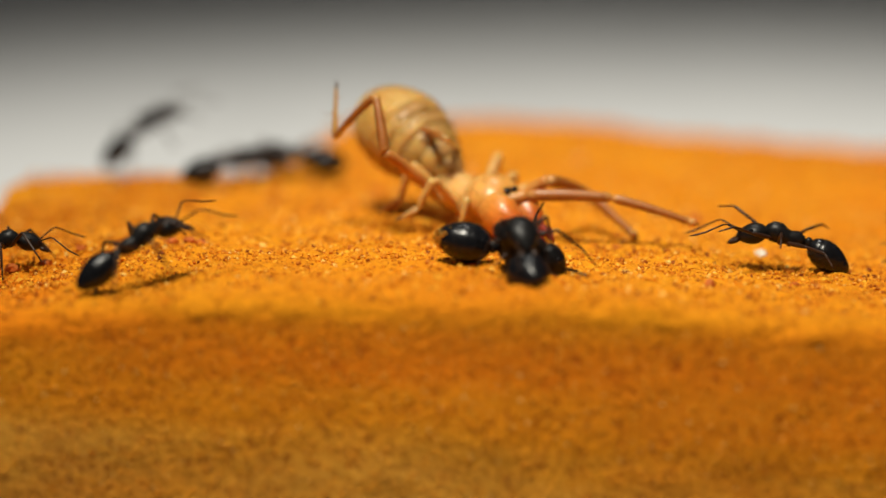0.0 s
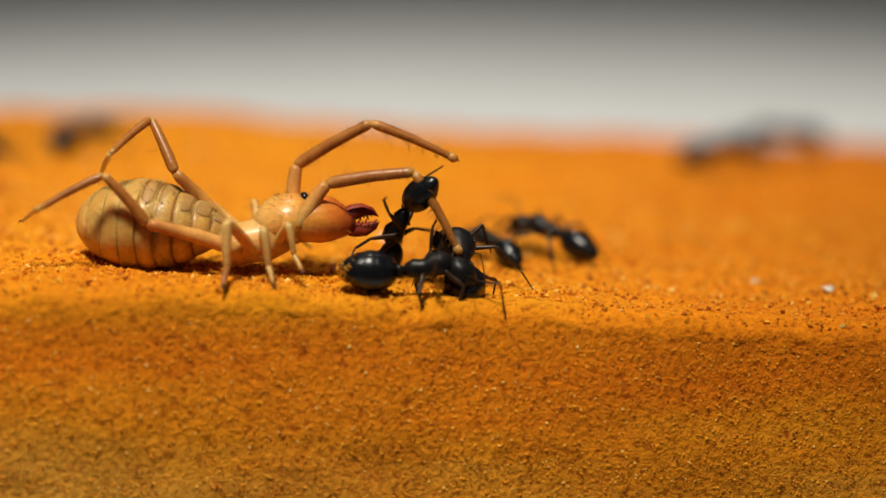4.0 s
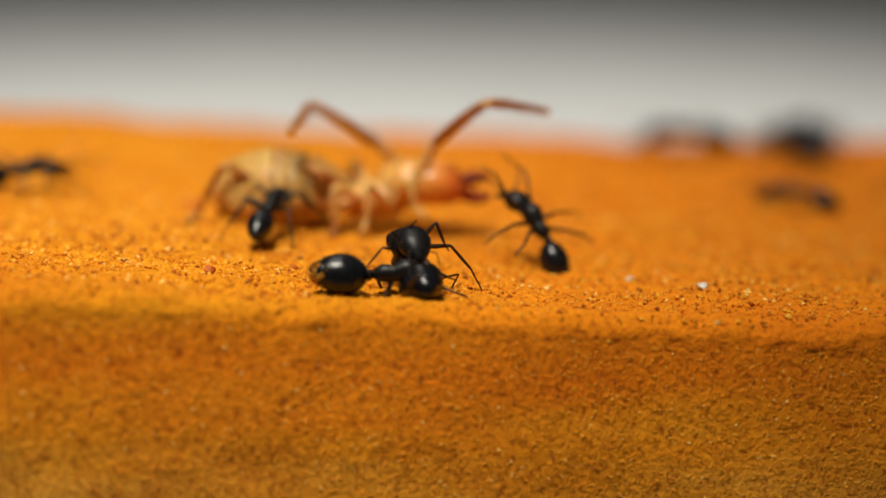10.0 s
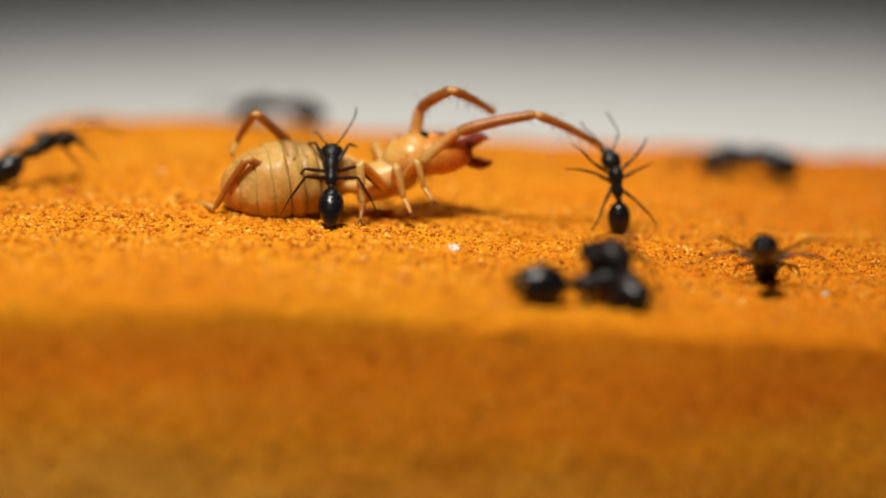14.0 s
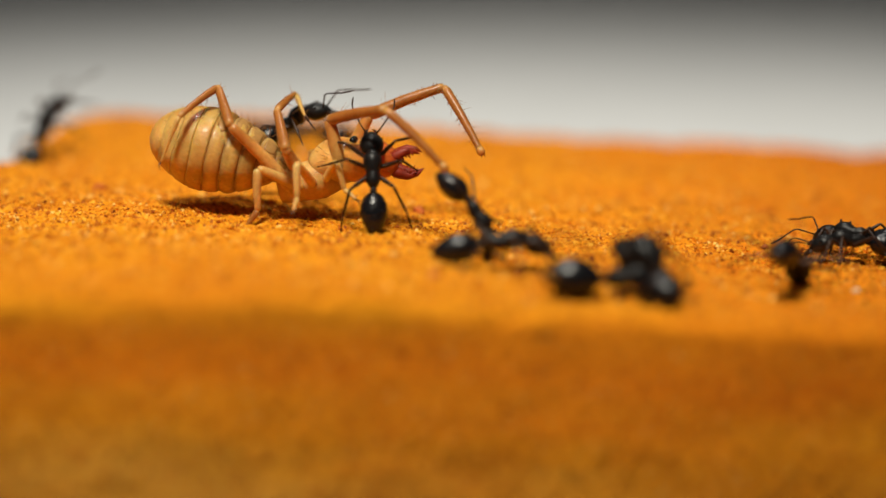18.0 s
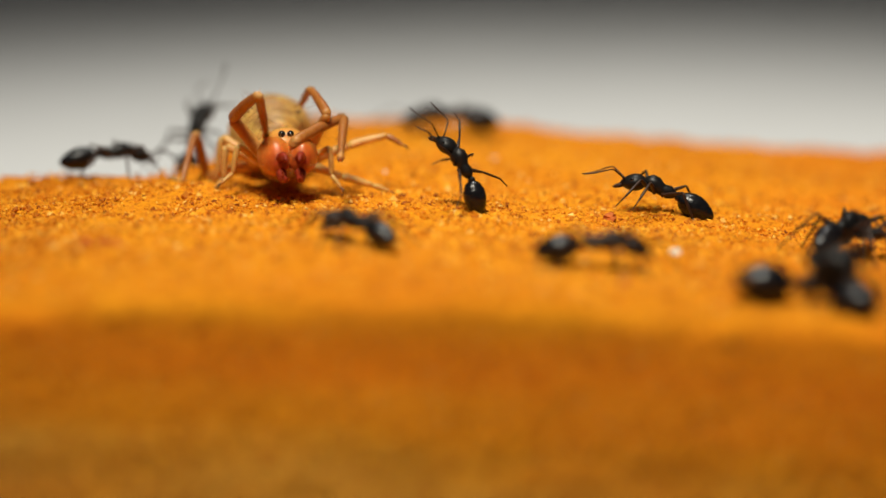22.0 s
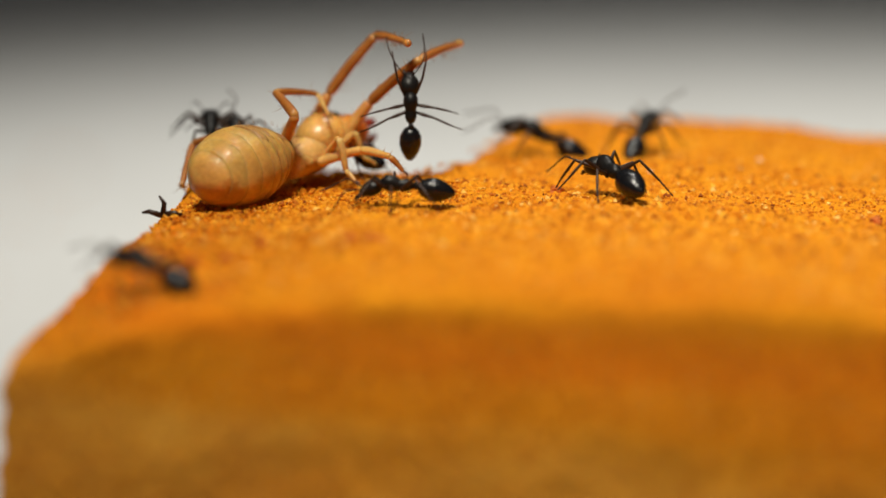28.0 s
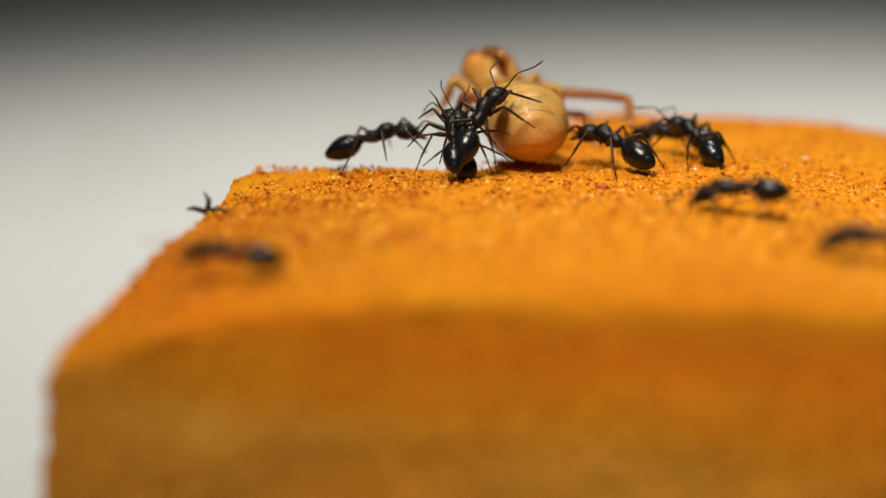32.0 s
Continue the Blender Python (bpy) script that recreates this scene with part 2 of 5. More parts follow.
def blob(bm, centre, size, profile=None, steps=14, sides=18, squash=1.0, axis=(1, 0, 0)):
    """A lathe body along axis: size is (half length, radius); profile bends the radius, f in 0..1 from back to front."""
    c, ax = Vector(centre), Vector(axis).normalized()
    pts, rad = [], []
    for i in range(steps + 1):
        f = i / steps
        s = -math.cos(f * math.pi)
        r = math.sin(f * math.pi) ** 0.9
        pts.append(c + ax * s * size[0])
        rad.append(max(1e-5, r * size[1] * (profile((s + 1) / 2) if profile else 1)))
    tube(bm, pts, rad, sides, squash)


def wobble(bm, amount, scale):
    for v in bm.verts:
        v.co += noise.noise_vector(v.co * scale) * amount


# ---- the block ----
FRONT, BACK, LEFT, RIGHT, BOTTOM = 0.2760, 0.3690, -0.0660, 0.153, -0.065
EDGE = 0.0022


def height(x, y):
    d = x + 0.022
    if d > 0:
        z = -0.0054 * (1 - math.exp(-(d / 0.062) ** 2))
    else:
        z = -0.0075 * (1 - math.exp(-(d / (0.042 + 1.2 * max(0, y - 0.275))) ** 2))
    f = min(1, max(0, (-0.051 - x) / 0.015))
    z -= 0.0023 * f * f * (3 - 2 * f) * math.exp(-((y - 0.276) / 0.022) ** 2)
    z += 0.0007 * noise.noise(Vector((x * 60, y * 60, 3.1))) + 0.00050 * noise.noise(Vector((x * 190, y * 190, 7.7)))
    return z


def back_of(x):
    f = min(1, max(0, (x + 0.036) / 0.012))
    return 0.335 + (BACK - 0.335) * f * f * (3 - 2 * f) + 0.0015 * noise.noise(Vector((x * 120, 0.3, 0)))


def left_of(y):
    """How far the worn left end stands back from the block's corner."""
    f = max(0, y - FRONT) / 0.060
    return 0.0085 * f + 0.0018 * math.sin(min(1, f) * math.pi)


def front_of(x, depth=0.0):
    """The front edge, crumbled at the rim and smoother down the face."""
    rim = math.exp(-(depth / 0.0022) ** 2)
    return FRONT + 0.0012 * noise.noise(Vector((x * 55, 9.1, 0))) + rim * (0.0003 * noise.noise(Vector((x * 240, 4.2, 0))) + 0.0002 * noise.noise(Vector((x * 620, 1.7, 0))))


def face_out(x, z, z0):
    """How far the rough front face bulges at a depth below the edge."""
    rough = -0.0010 - 0.0003 * noise.noise(Vector((x * 160, z * 160, 5))) - 0.00016 * noise.noise(Vector((x * 600, z * 600, 2)))
    return rough * max(0, min(1, (z0 - EDGE - z) / 0.010))


def make_block():
    nx, ny, nz, nr = 620, 190, 64, 9
    verts, faces = [], []
    xs = LEFT + (RIGHT - LEFT) * np.linspace(0, 1, nx) ** 1.25
    rows = []
    for x in xs:
        col = []
        y0, y1 = front_of(x), back_of(x)
        edge = EDGE
        z0 = height(x, y0)
        for k in range(nz):
            f = k / nz
            z = BOTTOM + (z0 - edge - BOTTOM) * (1 - (1 - f) ** 2.2)
            col.append((x, front_of(x, z0 - z) + face_out(x, z, z0) * min(1, f * 8), z))
        for k in range(nr):
            a = (k + 0.5) / nr * math.pi / 2
            col.append((x, y0 + edge * (1 - math.cos(a)) + 0.00025 * noise.noise(Vector((x * 400, k * 0.35, 2))), z0 - edge * (1 - math.sin(a))))
        for k in range(ny):
            f = k / (ny - 1)
            y = y0 + edge + (y1 - y0 - edge) * f ** 1.15
            z = height(x, y) + 0.00034 * noise.noise(Vector((x * 700, y * 700, 1))) + 0.00012 * noise.noise(Vector((x * 2300, y * 2300, 4)))
            if f > 0.97:
                z -= 0.0015 * ((f - 0.97) / 0.03) ** 2
            col.append((x, y, z))
        col.append((x, y1 + 0.0004, BOTTOM))
        rows.append(col)
    m = len(rows[0])
    for i, col in enumerate(rows):
        for j, (x, y, z) in enumerate(col):
            x += left_of(y) * max(0, 1 - (x - LEFT) / 0.04)
            if i < 3:
                jag = 0.0012 * noise.noise(Vector((y * 130, z * 130, 8))) + 0.0005 * noise.noise(Vector((y * 500, z * 500, 3)))
                x += jag
                if j >= nz:
                    z -= (0.0016, 0.0006, 0.0002)[i]
            verts.append((x, y, z))
    for i in range(nx - 1):
        for j in range(m - 1):
            a = i * m + j
            faces.append((a, a + m, a + m + 1, a + 1))
        faces.append((i * m + m - 1, (i + 1) * m + m - 1, (i + 1) * m, i * m))
    faces.append(tuple(range(m - 1, -1, -1)))
    faces.append(tuple((nx - 1) * m + j for j in range(m)))
    me = bpy.data.meshes.new("sandstone_block")
    me.from_pydata(verts, [], faces)
    me.update()
    ob = linked("sandstone_block", me, SAND)
    ob.data.polygons[len(faces) - 1].use_smooth = ob.data.polygons[len(faces) - 2].use_smooth = False
    return tagged(ob, "rough orange sandstone block with a crumbly sandy top, on a white table", "block", kind="structure")


make_block()

bm = bmesh.new()
bmesh.ops.create_cube(bm, size=1, matrix=Matrix.Translation((0, 0.5, BOTTOM - 0.0155)) @ Matrix.Diagonal((3.2, 2.6, 0.03, 1)))
bmesh.ops.bevel(bm, geom=bm.edges[:], offset=0.004, segments=2, affect="EDGES")
tagged(part("table_top", bm, PAPER, smooth=False), "large smooth white table top under the block", "table", kind="structure")
bm = bmesh.new()
bmesh.ops.create_cube(bm, size=1, matrix=Matrix.Translation((0, 0.6, -0.85)) @ Matrix.Diagonal((8, 4.0, 0.06, 1)))
tagged(part("floor", bm, WALL, smooth=False), "plain grey floor below the table", "floor", kind="structure")
bm = bmesh.new()
bmesh.ops.create_cube(bm, size=1, matrix=Matrix.Translation((0, 2.65, 0.65)) @ Matrix.Diagonal((8, 0.1, 3.0, 1)))
tagged(part("wall_back", bm, WALL, smooth=False), "plain grey painted wall far behind the table", "wall", kind="structure")


def make_grains(name, count, place, lo, hi, seed, label):
    """Loose grains, each a squashed octahedron with its own turn and size."""
    rng = random.Random(seed)
    verts, faces = [], []
    octa = [(1, 0, 0), (-1, 0, 0), (0, 1, 0), (0, -1, 0), (0, 0, 1), (0, 0, -1)]
    tri = [(0, 2, 4), (2, 1, 4), (1, 3, 4), (3, 0, 4), (2, 0, 5), (1, 2, 5), (3, 1, 5), (0, 3, 5)]
    for _ in range(count):
        p = place(rng)
        r = lo + (hi - lo) * rng.random() ** 3
        turn = Euler((rng.random() * 6, rng.random() * 6, rng.random() * 6)).to_matrix()
        sx, sy, sz = (r * rng.uniform(0.7, 1.3) for _ in range(3))
        k = len(verts)
        for o in octa:
            q = turn @ Vector((o[0] * sx, o[1] * sy, o[2] * sz))
            verts.append((p[0] + q.x, p[1] + q.y, p[2] + q.z))
        faces += [(k + a, k + b, k + c) for a, b, c in tri]
    me = bpy.data.meshes.new(name)
    me.from_pydata(verts, [], faces)
    return tagged(linked(name, me, GRAIN, smooth=False), label, "sand", kind="stuff")


def on_top(rng):
    while True:
        y = rng.uniform(FRONT + 0.0005, BACK - 0.002)
        x = rng.uniform(LEFT + left_of(y) + 0.0006, 0.085)
        if front_of(x) + 0.0005 < y < back_of(x) - 0.001 and rng.random() < 0.30 + 0.70 * math.exp(-((y - 0.305) / 0.022) ** 2):
            rim = max(0.0, 1 - (y - front_of(x)) / EDGE)
            return x, y, height(x, y) + 0.00005 - EDGE * (1 - math.sqrt(1 - rim * rim))


def on_front(rng):
    x = rng.uniform(LEFT + 0.001, 0.085)
    y = front_of(x)
    z0 = height(x, y)
    z = z0 - EDGE - 0.022 * rng.random()
    return x, front_of(x, z0 - z) + face_out(x, z, z0), z


make_grains("sand_grains", 48000, on_top, 0.00010, 0.00033, 1, "loose orange and brown sand grains strewn over the block")


def on_crest(rng):
    """Coarser clods, gathered in loose heaps about the crest."""
    while True:
        x, y = rng.uniform(-0.052, 0.022), rng.uniform(0.293, 0.333)
        if y < back_of(x) - 0.002 and noise.noise(Vector((x * 150, y * 150, 6.0))) > rng.uniform(-0.1, 0.5):
            return x, y, height(x, y)


make_grains("sand_clods", 900, on_crest, 0.00022, 0.00055, 3, "small clods of orange sand heaped about the crest")
make_grains("clinging_grains", 24000, on_front, 0.00006, 0.00019, 2, "sand grains clinging to the rough block face")


def pebble(mat, x, y, size, seed, name, label, sink=0.3):
    bm = bmesh.new()
    bmesh.ops.create_icosphere(bm, subdivisions=2, radius=size)
    for v in bm.verts:
        v.co *= 1 + 0.6 * noise.noise(v.co / size * 1.3 + Vector((seed, 0, 0)))
        v.co.z *= 0.6
    ob = part(name, bm, mat, smooth=False)
    ob.matrix_basis = pose(x, y, height(x, y) + size * (0.75 - sink), 0, 0, seed * 47)
    return tagged(ob, label, "pebble")
# ---- ants ----
CACHE = {}


def shared(key, name, build, mat, parent, label=""):
    """A part on mesh data that all ants share."""
    if key not in CACHE:
        bm = bmesh.new()
        build(bm)
        me = bpy.data.meshes.new(name)
        bm.to_mesh(me)
        bm.free()
        CACHE[key] = me
    return linked(name, CACHE[key], mat, parent, label)


def head_mesh(bm):
    blob(bm, (0.75 * MM, 0, -0.05 * MM), (1.3 * MM, 0.98 * MM), lambda f: (0.92 + 0.55 * f - 0.95 * f * f) * 1.08, 18, 20, 0.8)


def eye_mesh(bm):
    bmesh.ops.create_uvsphere(bm, u_segments=10, v_segments=8, radius=0.2 * MM)


def mandible_mesh(bm):
    tube(bm, [(0, 0, 0), (0.35 * MM, 0.18 * MM, -0.08 * MM), (0.75 * MM, 0.12 * MM, -0.15 * MM), (1.0 * MM, -0.12 * MM, -0.2 * MM)],
         [0.2 * MM, 0.19 * MM, 0.13 * MM, 0.03 * MM], 8)


def antenna_mesh(bend):
    def build(bm):
        p = [Vector((0, 0, 0)), Vector((0.5, 0.55, 0.55)), Vector((1.3, 1.2, 1.35)), Vector((1.45, 1.3, 1.45))]
        q = [Vector((1.8, 1.4, 1.38 + bend * 0.6)), Vector((2.7, 1.6, 1.0 + bend * 1.6)), Vector((3.7, 1.7, 0.55 + bend * 2.6)), Vector((4.7, 1.65, 0.25 + bend * 3.6)), Vector((5.2, 1.6, 0.1 + bend * 4.2))]
        pts = [v * 0.82 * MM for v in p + q]
        tube(bm, pts, [0.10 * MM, 0.065 * MM, 0.085 * MM, 0.06 * MM, 0.065 * MM, 0.07 * MM, 0.075 * MM, 0.075 * MM, 0.03 * MM], 7)
    return build


def thorax_mesh(bm):
    pts = [(-1.75, -0.12), (-1.5, 0.0), (-1.05, 0.1), (-0.55, 0.06), (-0.2, 0.12), (0.35, 0.28), (0.85, 0.30), (1.25, 0.2), (1.55, 0.12), (1.72, 0.1)]
    rad = [0.2, 0.45, 0.62, 0.56, 0.58, 0.77, 0.77, 0.54, 0.29, 0.2]
    tube(bm, [(x * MM, 0, z * MM) for x, z in pts], [r * MM for r in rad], 16, 1.08)


def petiole_mesh(bm):
    blob(bm, (-2.02 * MM, 0, 0.02 * MM), (0.34 * MM, 0.30 * MM), None, 8, 12, 1.5)


def gaster_mesh(bm):
    def profile(f):
        ring = 1 - 0.07 * max(0, math.cos(f * math.tau * 5)) ** 10
        return (0.62 + 1.0 * f - 0.62 * f * f) * ring
    blob(bm, (-1.85 * MM, 0, -0.05 * MM), (1.9 * MM, 1.18 * MM), profile, 40, 22, 1.0)


def femur_mesh(knee):
    def build(bm):
        k = Vector(knee)
        tube(bm, [p * MM for p in (Vector((0, 0, 0)), k * 0.12, k * 0.5, k * 0.95, k * 1.02)], [x * MM for x in (0.27, 0.165, 0.20, 0.125, 0.095)], 7)
    return build


def tibia_mesh(knee, foot):
    def build(bm):
        k, f = Vector(knee), Vector(foot)
        tube(bm, [p * MM for p in (k, k.lerp(f, 0.06), k.lerp(f, 0.5), k.lerp(f, 0.95), f)], [x * MM for x in (0.095, 0.118, 0.128, 0.104, 0.078)], 7)
    return build


def tarsus_mesh(foot, toe):
    def build(bm):
        f, t = Vector(foot), Vector(toe)
        pts = [f, f.lerp(t, 0.3), f.lerp(t, 0.32), f.lerp(t, 0.6), f.lerp(t, 0.62), f.lerp(t, 0.85), t]
        tube(bm, [p * MM for p in pts], [x * MM for x in (0.078, 0.086, 0.064, 0.076, 0.056, 0.066, 0.026)], 6)
    return build


BALL_HIPS = ((0.25, 0.75, 1.1), (0.2, 0.9, 0.5), (0.2, 0.7, -0.5))
HIPS = ((0.95, 0.42, -0.15), (0.2, 0.45, -0.3), (-0.55, 0.42, -0.3))
STANCE = {
    "walk": (((1.3, 1.5, 0.9), (2.4, 2.5, -0.9), (3.0, 2.9, -1.95)),
             ((0.1, 1.9, 1.0), (0.1, 3.2, -0.8), (0.1, 4.0, -1.8)),
             ((-1.4, 1.6, 1.2), (-2.9, 2.6, -0.6), (-4.0, 3.1, -1.8))),
    "curl": (((1.0, 0.7, -1.0), (0.6, 0.2, -2.3), (0.2, 0.0, -3.0)),
             ((0.2, 1.4, 0.9), (0.5, 1.9, 2.2), (0.9, 1.6, 3.2)),
             ((-0.6, 1.2, -1.0), (-0.2, 0.5, -2.2), (0.4, 0.2, -2.7))),
    "ball": (((0.4, 1.2, 1.2), (0.5, 1.7, -0.4), (0.6, 2.0, -1.0)),
             ((0.2, 2.2, 0.1), (0.2, 3.9, -1.7), (0.2, 4.9, -3.4)),
             ((0.5, 1.0, -0.8), (1.0, 1.8, -1.3), (1.4, 2.4, -1.5))),
    "splay": (((1.6, 1.4, 0.5), (3.1, 2.2, 1.0), (4.3, 2.7, 0.5)),
              ((0.2, 2.0, 0.7), (0.3, 3.7, 0.4), (0.3, 4.9, -0.4)),
              ((-1.2, 1.7, 0.6), (-2.5, 3.1, 0.9), (-3.3, 4.2, 0.3))),
}


def ant(scale, stance, label, group="ants fighting on the block"):
    """An ant, its middle body round the origin, its head towards +x."""
    e = tagged(new("ant"), label, "ant", group)
    e.scale = (scale,) * 3
    feelers = []
    head = shared("head", "head", head_mesh, ANT_DULL, e)
    head.location = (1.75 * MM, 0, 0.1 * MM)
    head.rotation_euler = (0, radians({"curl": 55, "ball": 78}.get(stance, 24)), 0)
    for s in (1, -1):
        eye = shared("eye", "eye", eye_mesh, EYE, head, "black eye")
        eye.location, eye.scale = (0.75 * MM, s * 0.82 * MM, 0.30 * MM), (1.2, 0.6, 1)
        jaw = shared("mandible", "mandible", mandible_mesh, ANT_LEG, head, "dark brown mandible")
        jaw.location, jaw.scale = (1.75 * MM, s * 0.26 * MM, -0.18 * MM), (1, s, 1)
        bend = {"walk": 0.22, "curl": -0.35, "splay": 0.3, "ball": -0.35}[stance]
        feeler = shared(("antenna", bend), "antenna", antenna_mesh(bend), ANT_LEG, head, "elbowed dark brown antenna")
        feeler.location, feeler.scale = (1.45 * MM, s * 0.3 * MM, 0.2 * MM), (1, s, 1) if stance != "ball" else (0.5, 0.5 * s, 0.5)
        feelers.append((feeler, s))
    body = shared("thorax", "thorax", thorax_mesh, ANT_DULL, e)
    petiole = shared("petiole", "petiole", petiole_mesh, ANT_DULL, e)
    gaster = shared("gaster", "gaster", gaster_mesh, ANT, e, "glossy black gaster")
    gaster.location = (-2.15 * MM, 0, 0)
    gaster.rotation_euler = (0, radians({"walk": -10, "curl": 8, "splay": -24, "ball": 0}[stance]), 0)
    if stance == "ball":
        head.scale, head.location, head.rotation_euler = (1.35, 1.25, 1.2), (0.5 * MM, 0, 1.55 * MM), (0, radians(34), 0)
        body.scale, body.location, body.rotation_euler = (0.95, 2.1, 2.0), (0, 0, 0.15 * MM), (0, radians(-78), 0)
        petiole.location, petiole.scale = (2.95 * MM, 0, -1.6 * MM), (1.1, 1.4, 1.4)
        gaster.scale, gaster.location, gaster.rotation_euler = (1.05, 1.42, 1.42), (0.9 * MM, 0, -1.7 * MM), (0, 0, math.pi)
    if stance == "curl":
        gaster.scale = (1.05, 1.18, 1.18)
        rng = random.Random(4)
        bm = bmesh.new()
        for _ in range(110):
            d = Vector((rng.gauss(-0.85, 0.2), rng.gauss(-0.1, 0.3), rng.gauss(-0.2, 0.35))).normalized()
            bmesh.ops.create_icosphere(bm, subdivisions=1, radius=rng.uniform(0.03, 0.10) * MM, matrix=Matrix.Translation((-1.85 * MM + d.x * 1.92 * MM, d.y * 0.98 * MM, d.z * 0.98 * MM)))
        part("clinging_sand", bm, GRAIN, gaster, "orange sand grains stuck to it", smooth=False)
    legs = []
    for i, (hip, shape) in enumerate(zip(BALL_HIPS if stance == "ball" else HIPS, STANCE[stance])):
        for s in (1, -1):
            leg = shared((stance, i), "leg", femur_mesh(shape[0]), ANT_LEG, e)
            shared((stance, i, "tibia"), "tibia", tibia_mesh(*shape[:2]), ANT_LEG, leg)
            shared((stance, i, "tarsus"), "tarsus", tarsus_mesh(*shape[1:]), ANT_LEG, leg)
            leg.location, leg.scale = (hip[0] * MM, s * hip[1] * MM, hip[2] * MM), (0.7, -0.6, 0.7) if stance == "ball" and s < 0 else (1, s, 1)
            legs.append((leg, i, s))
    return e, legs, feelers


def go(made, scale, rows):
    """Key an ant along rows, its legs stepping as fast as it goes."""
    e, legs, feelers = made
    walk(e, rows)
    phase, steps = 0.0, []
    for (t0, a), (t1, b) in zip(rows, rows[1:]):
        speed = (b.translation - a.translation).length / max(0.1, t1 - t0)
        n = max(1, int((t1 - t0) * (5 if speed > 0.002 else 1)))
        for k in range(n):
            steps.append((t0 + (t1 - t0) * k / n, phase, 1.0 if speed > 0.002 else 0.35))
            phase += (t1 - t0) / n * min(14.0, 3.0 + speed * 500)
    steps.append((32.0, phase, 0.3))
    lively = 0.0 if made in (D1, D2) else 1.0
    for feeler, s in feelers:
        p, k = feeler.location.copy(), rows[0][1].translation.x * 900 + s
        walk(feeler, [(i * 0.4, pose(p.x, p.y, p.z, 0, 8 * s + lively * 16 * math.sin(i * 1.7 + k), lively * 13 * math.sin(i * 1.1 + 2 * k))) for i in range(81)])
    for leg, i, s in legs:
        p = leg.location.copy()
        off = math.pi * ((i + (s > 0)) % 2)
        walk(leg, [(t, pose(p.x, p.y, p.z, 9 * g * math.cos(f + off) * s, 0, 17 * g * math.sin(f + off))) for t, f, g in steps])


LIVE = "black ant with long thin legs on the orange sand"
A2 = ant(1.15, "walk", "large black ant with glossy gaster running over the sand")
A1 = ant(1.0, "walk", "black ant climbing round the sun spider")
A3 = ant(1.15, "splay", "black ant seized by the sun spider, later on its back")
R1 = ant(0.95, "splay", "black ant rearing up at the sun spider's front limbs")
D1 = ant(1.3, "curl", "dead black ant lying on its side in the sand")
D2 = ant(1.16, "ball", "dead curled black ant propped upright in the sand")
EE = ant(1.05, "walk", "black ant biting the sun spider's abdomen and legs")
F2 = ant(1.1, "walk", LIVE)
W1 = ant(1.1, "walk", "black ant standing up behind the sandy crest")
B1 = ant(1.15, "walk", "black ant near the far edge of the block")
B2 = ant(1.0, "walk", "black ant rearing near the far edge of the block")
R4 = ant(1.02, "walk", LIVE)
K = ant(0.98, "walk", "black ant beside the dead ants")
FR = ant(1.1, "walk", "black ant near the far edge of the block")


# ---- the sun spider ----
def limb_segment(name, length, r0, r1, mat, parent, hairs=0, foot=False, seed=0):
    """A tapering limb piece along +x from its joint, with bristles."""
    rng = random.Random(seed)
    bm = bmesh.new()
    n = 16
    pts = [(length * i / n, 0, 0.018 * length * math.sin(i / n * math.pi)) for i in range(n + 1)]
    rad = [(r0 + (r1 - r0) * i / n) * (0.93 + 0.13 * math.sin((i / n) ** 0.7 * math.pi)) for i in range(n + 1)]
    for k, pinch in ((0, 0.70), (1, 0.98), (-2, 1.05), (-1, 0.88 if foot else 0.78)):
        rad[k] *= pinch
    tube(bm, pts, rad, 14)
    wobble(bm, 0.00003, 900)
    ob = part(name, bm, mat, parent)
    if hairs:
        bm = bmesh.new()
        for _ in range(hairs):
            f, a = rng.uniform(0.1, 0.98), rng.uniform(0, math.tau)
            r = r0 + (r1 - r0) * f
            d = Vector((rng.uniform(0.1, 0.6), math.cos(a), math.sin(a))).normalized()
            p = Vector((length * f, math.cos(a) * r * 0.9, math.sin(a) * r * 0.9))
            hl = rng.uniform(0.18, 0.55) * MM if rng.random() < 0.93 else rng.uniform(0.9, 1.5) * MM
            tube(bm, [p, p + d * hl * 0.5, p + d * hl + Vector((0.1 * hl, 0, 0))], [0.026 * MM, 0.018 * MM, 0.006 * MM], 4)
        part("bristles", bm, LIMB, ob, "fine brown bristles")
    if foot:
        bm = bmesh.new()
        for s in (1, -1):
            tube(bm, [(0, 0, 0), (0.4 * MM, s * 0.15 * MM, 0.1 * MM), (0.75 * MM, s * 0.2 * MM, -0.15 * MM)], [0.08 * MM, 0.06 * MM, 0.015 * MM], 6)
        part("claw", bm, CLAW, ob, "tiny dark double claw").location = (length, 0, 0)
    return ob


SPIDER = tagged(new("sun_spider"), "pale tan sun spider with orange jaws and long brown limbs", "sun spider")


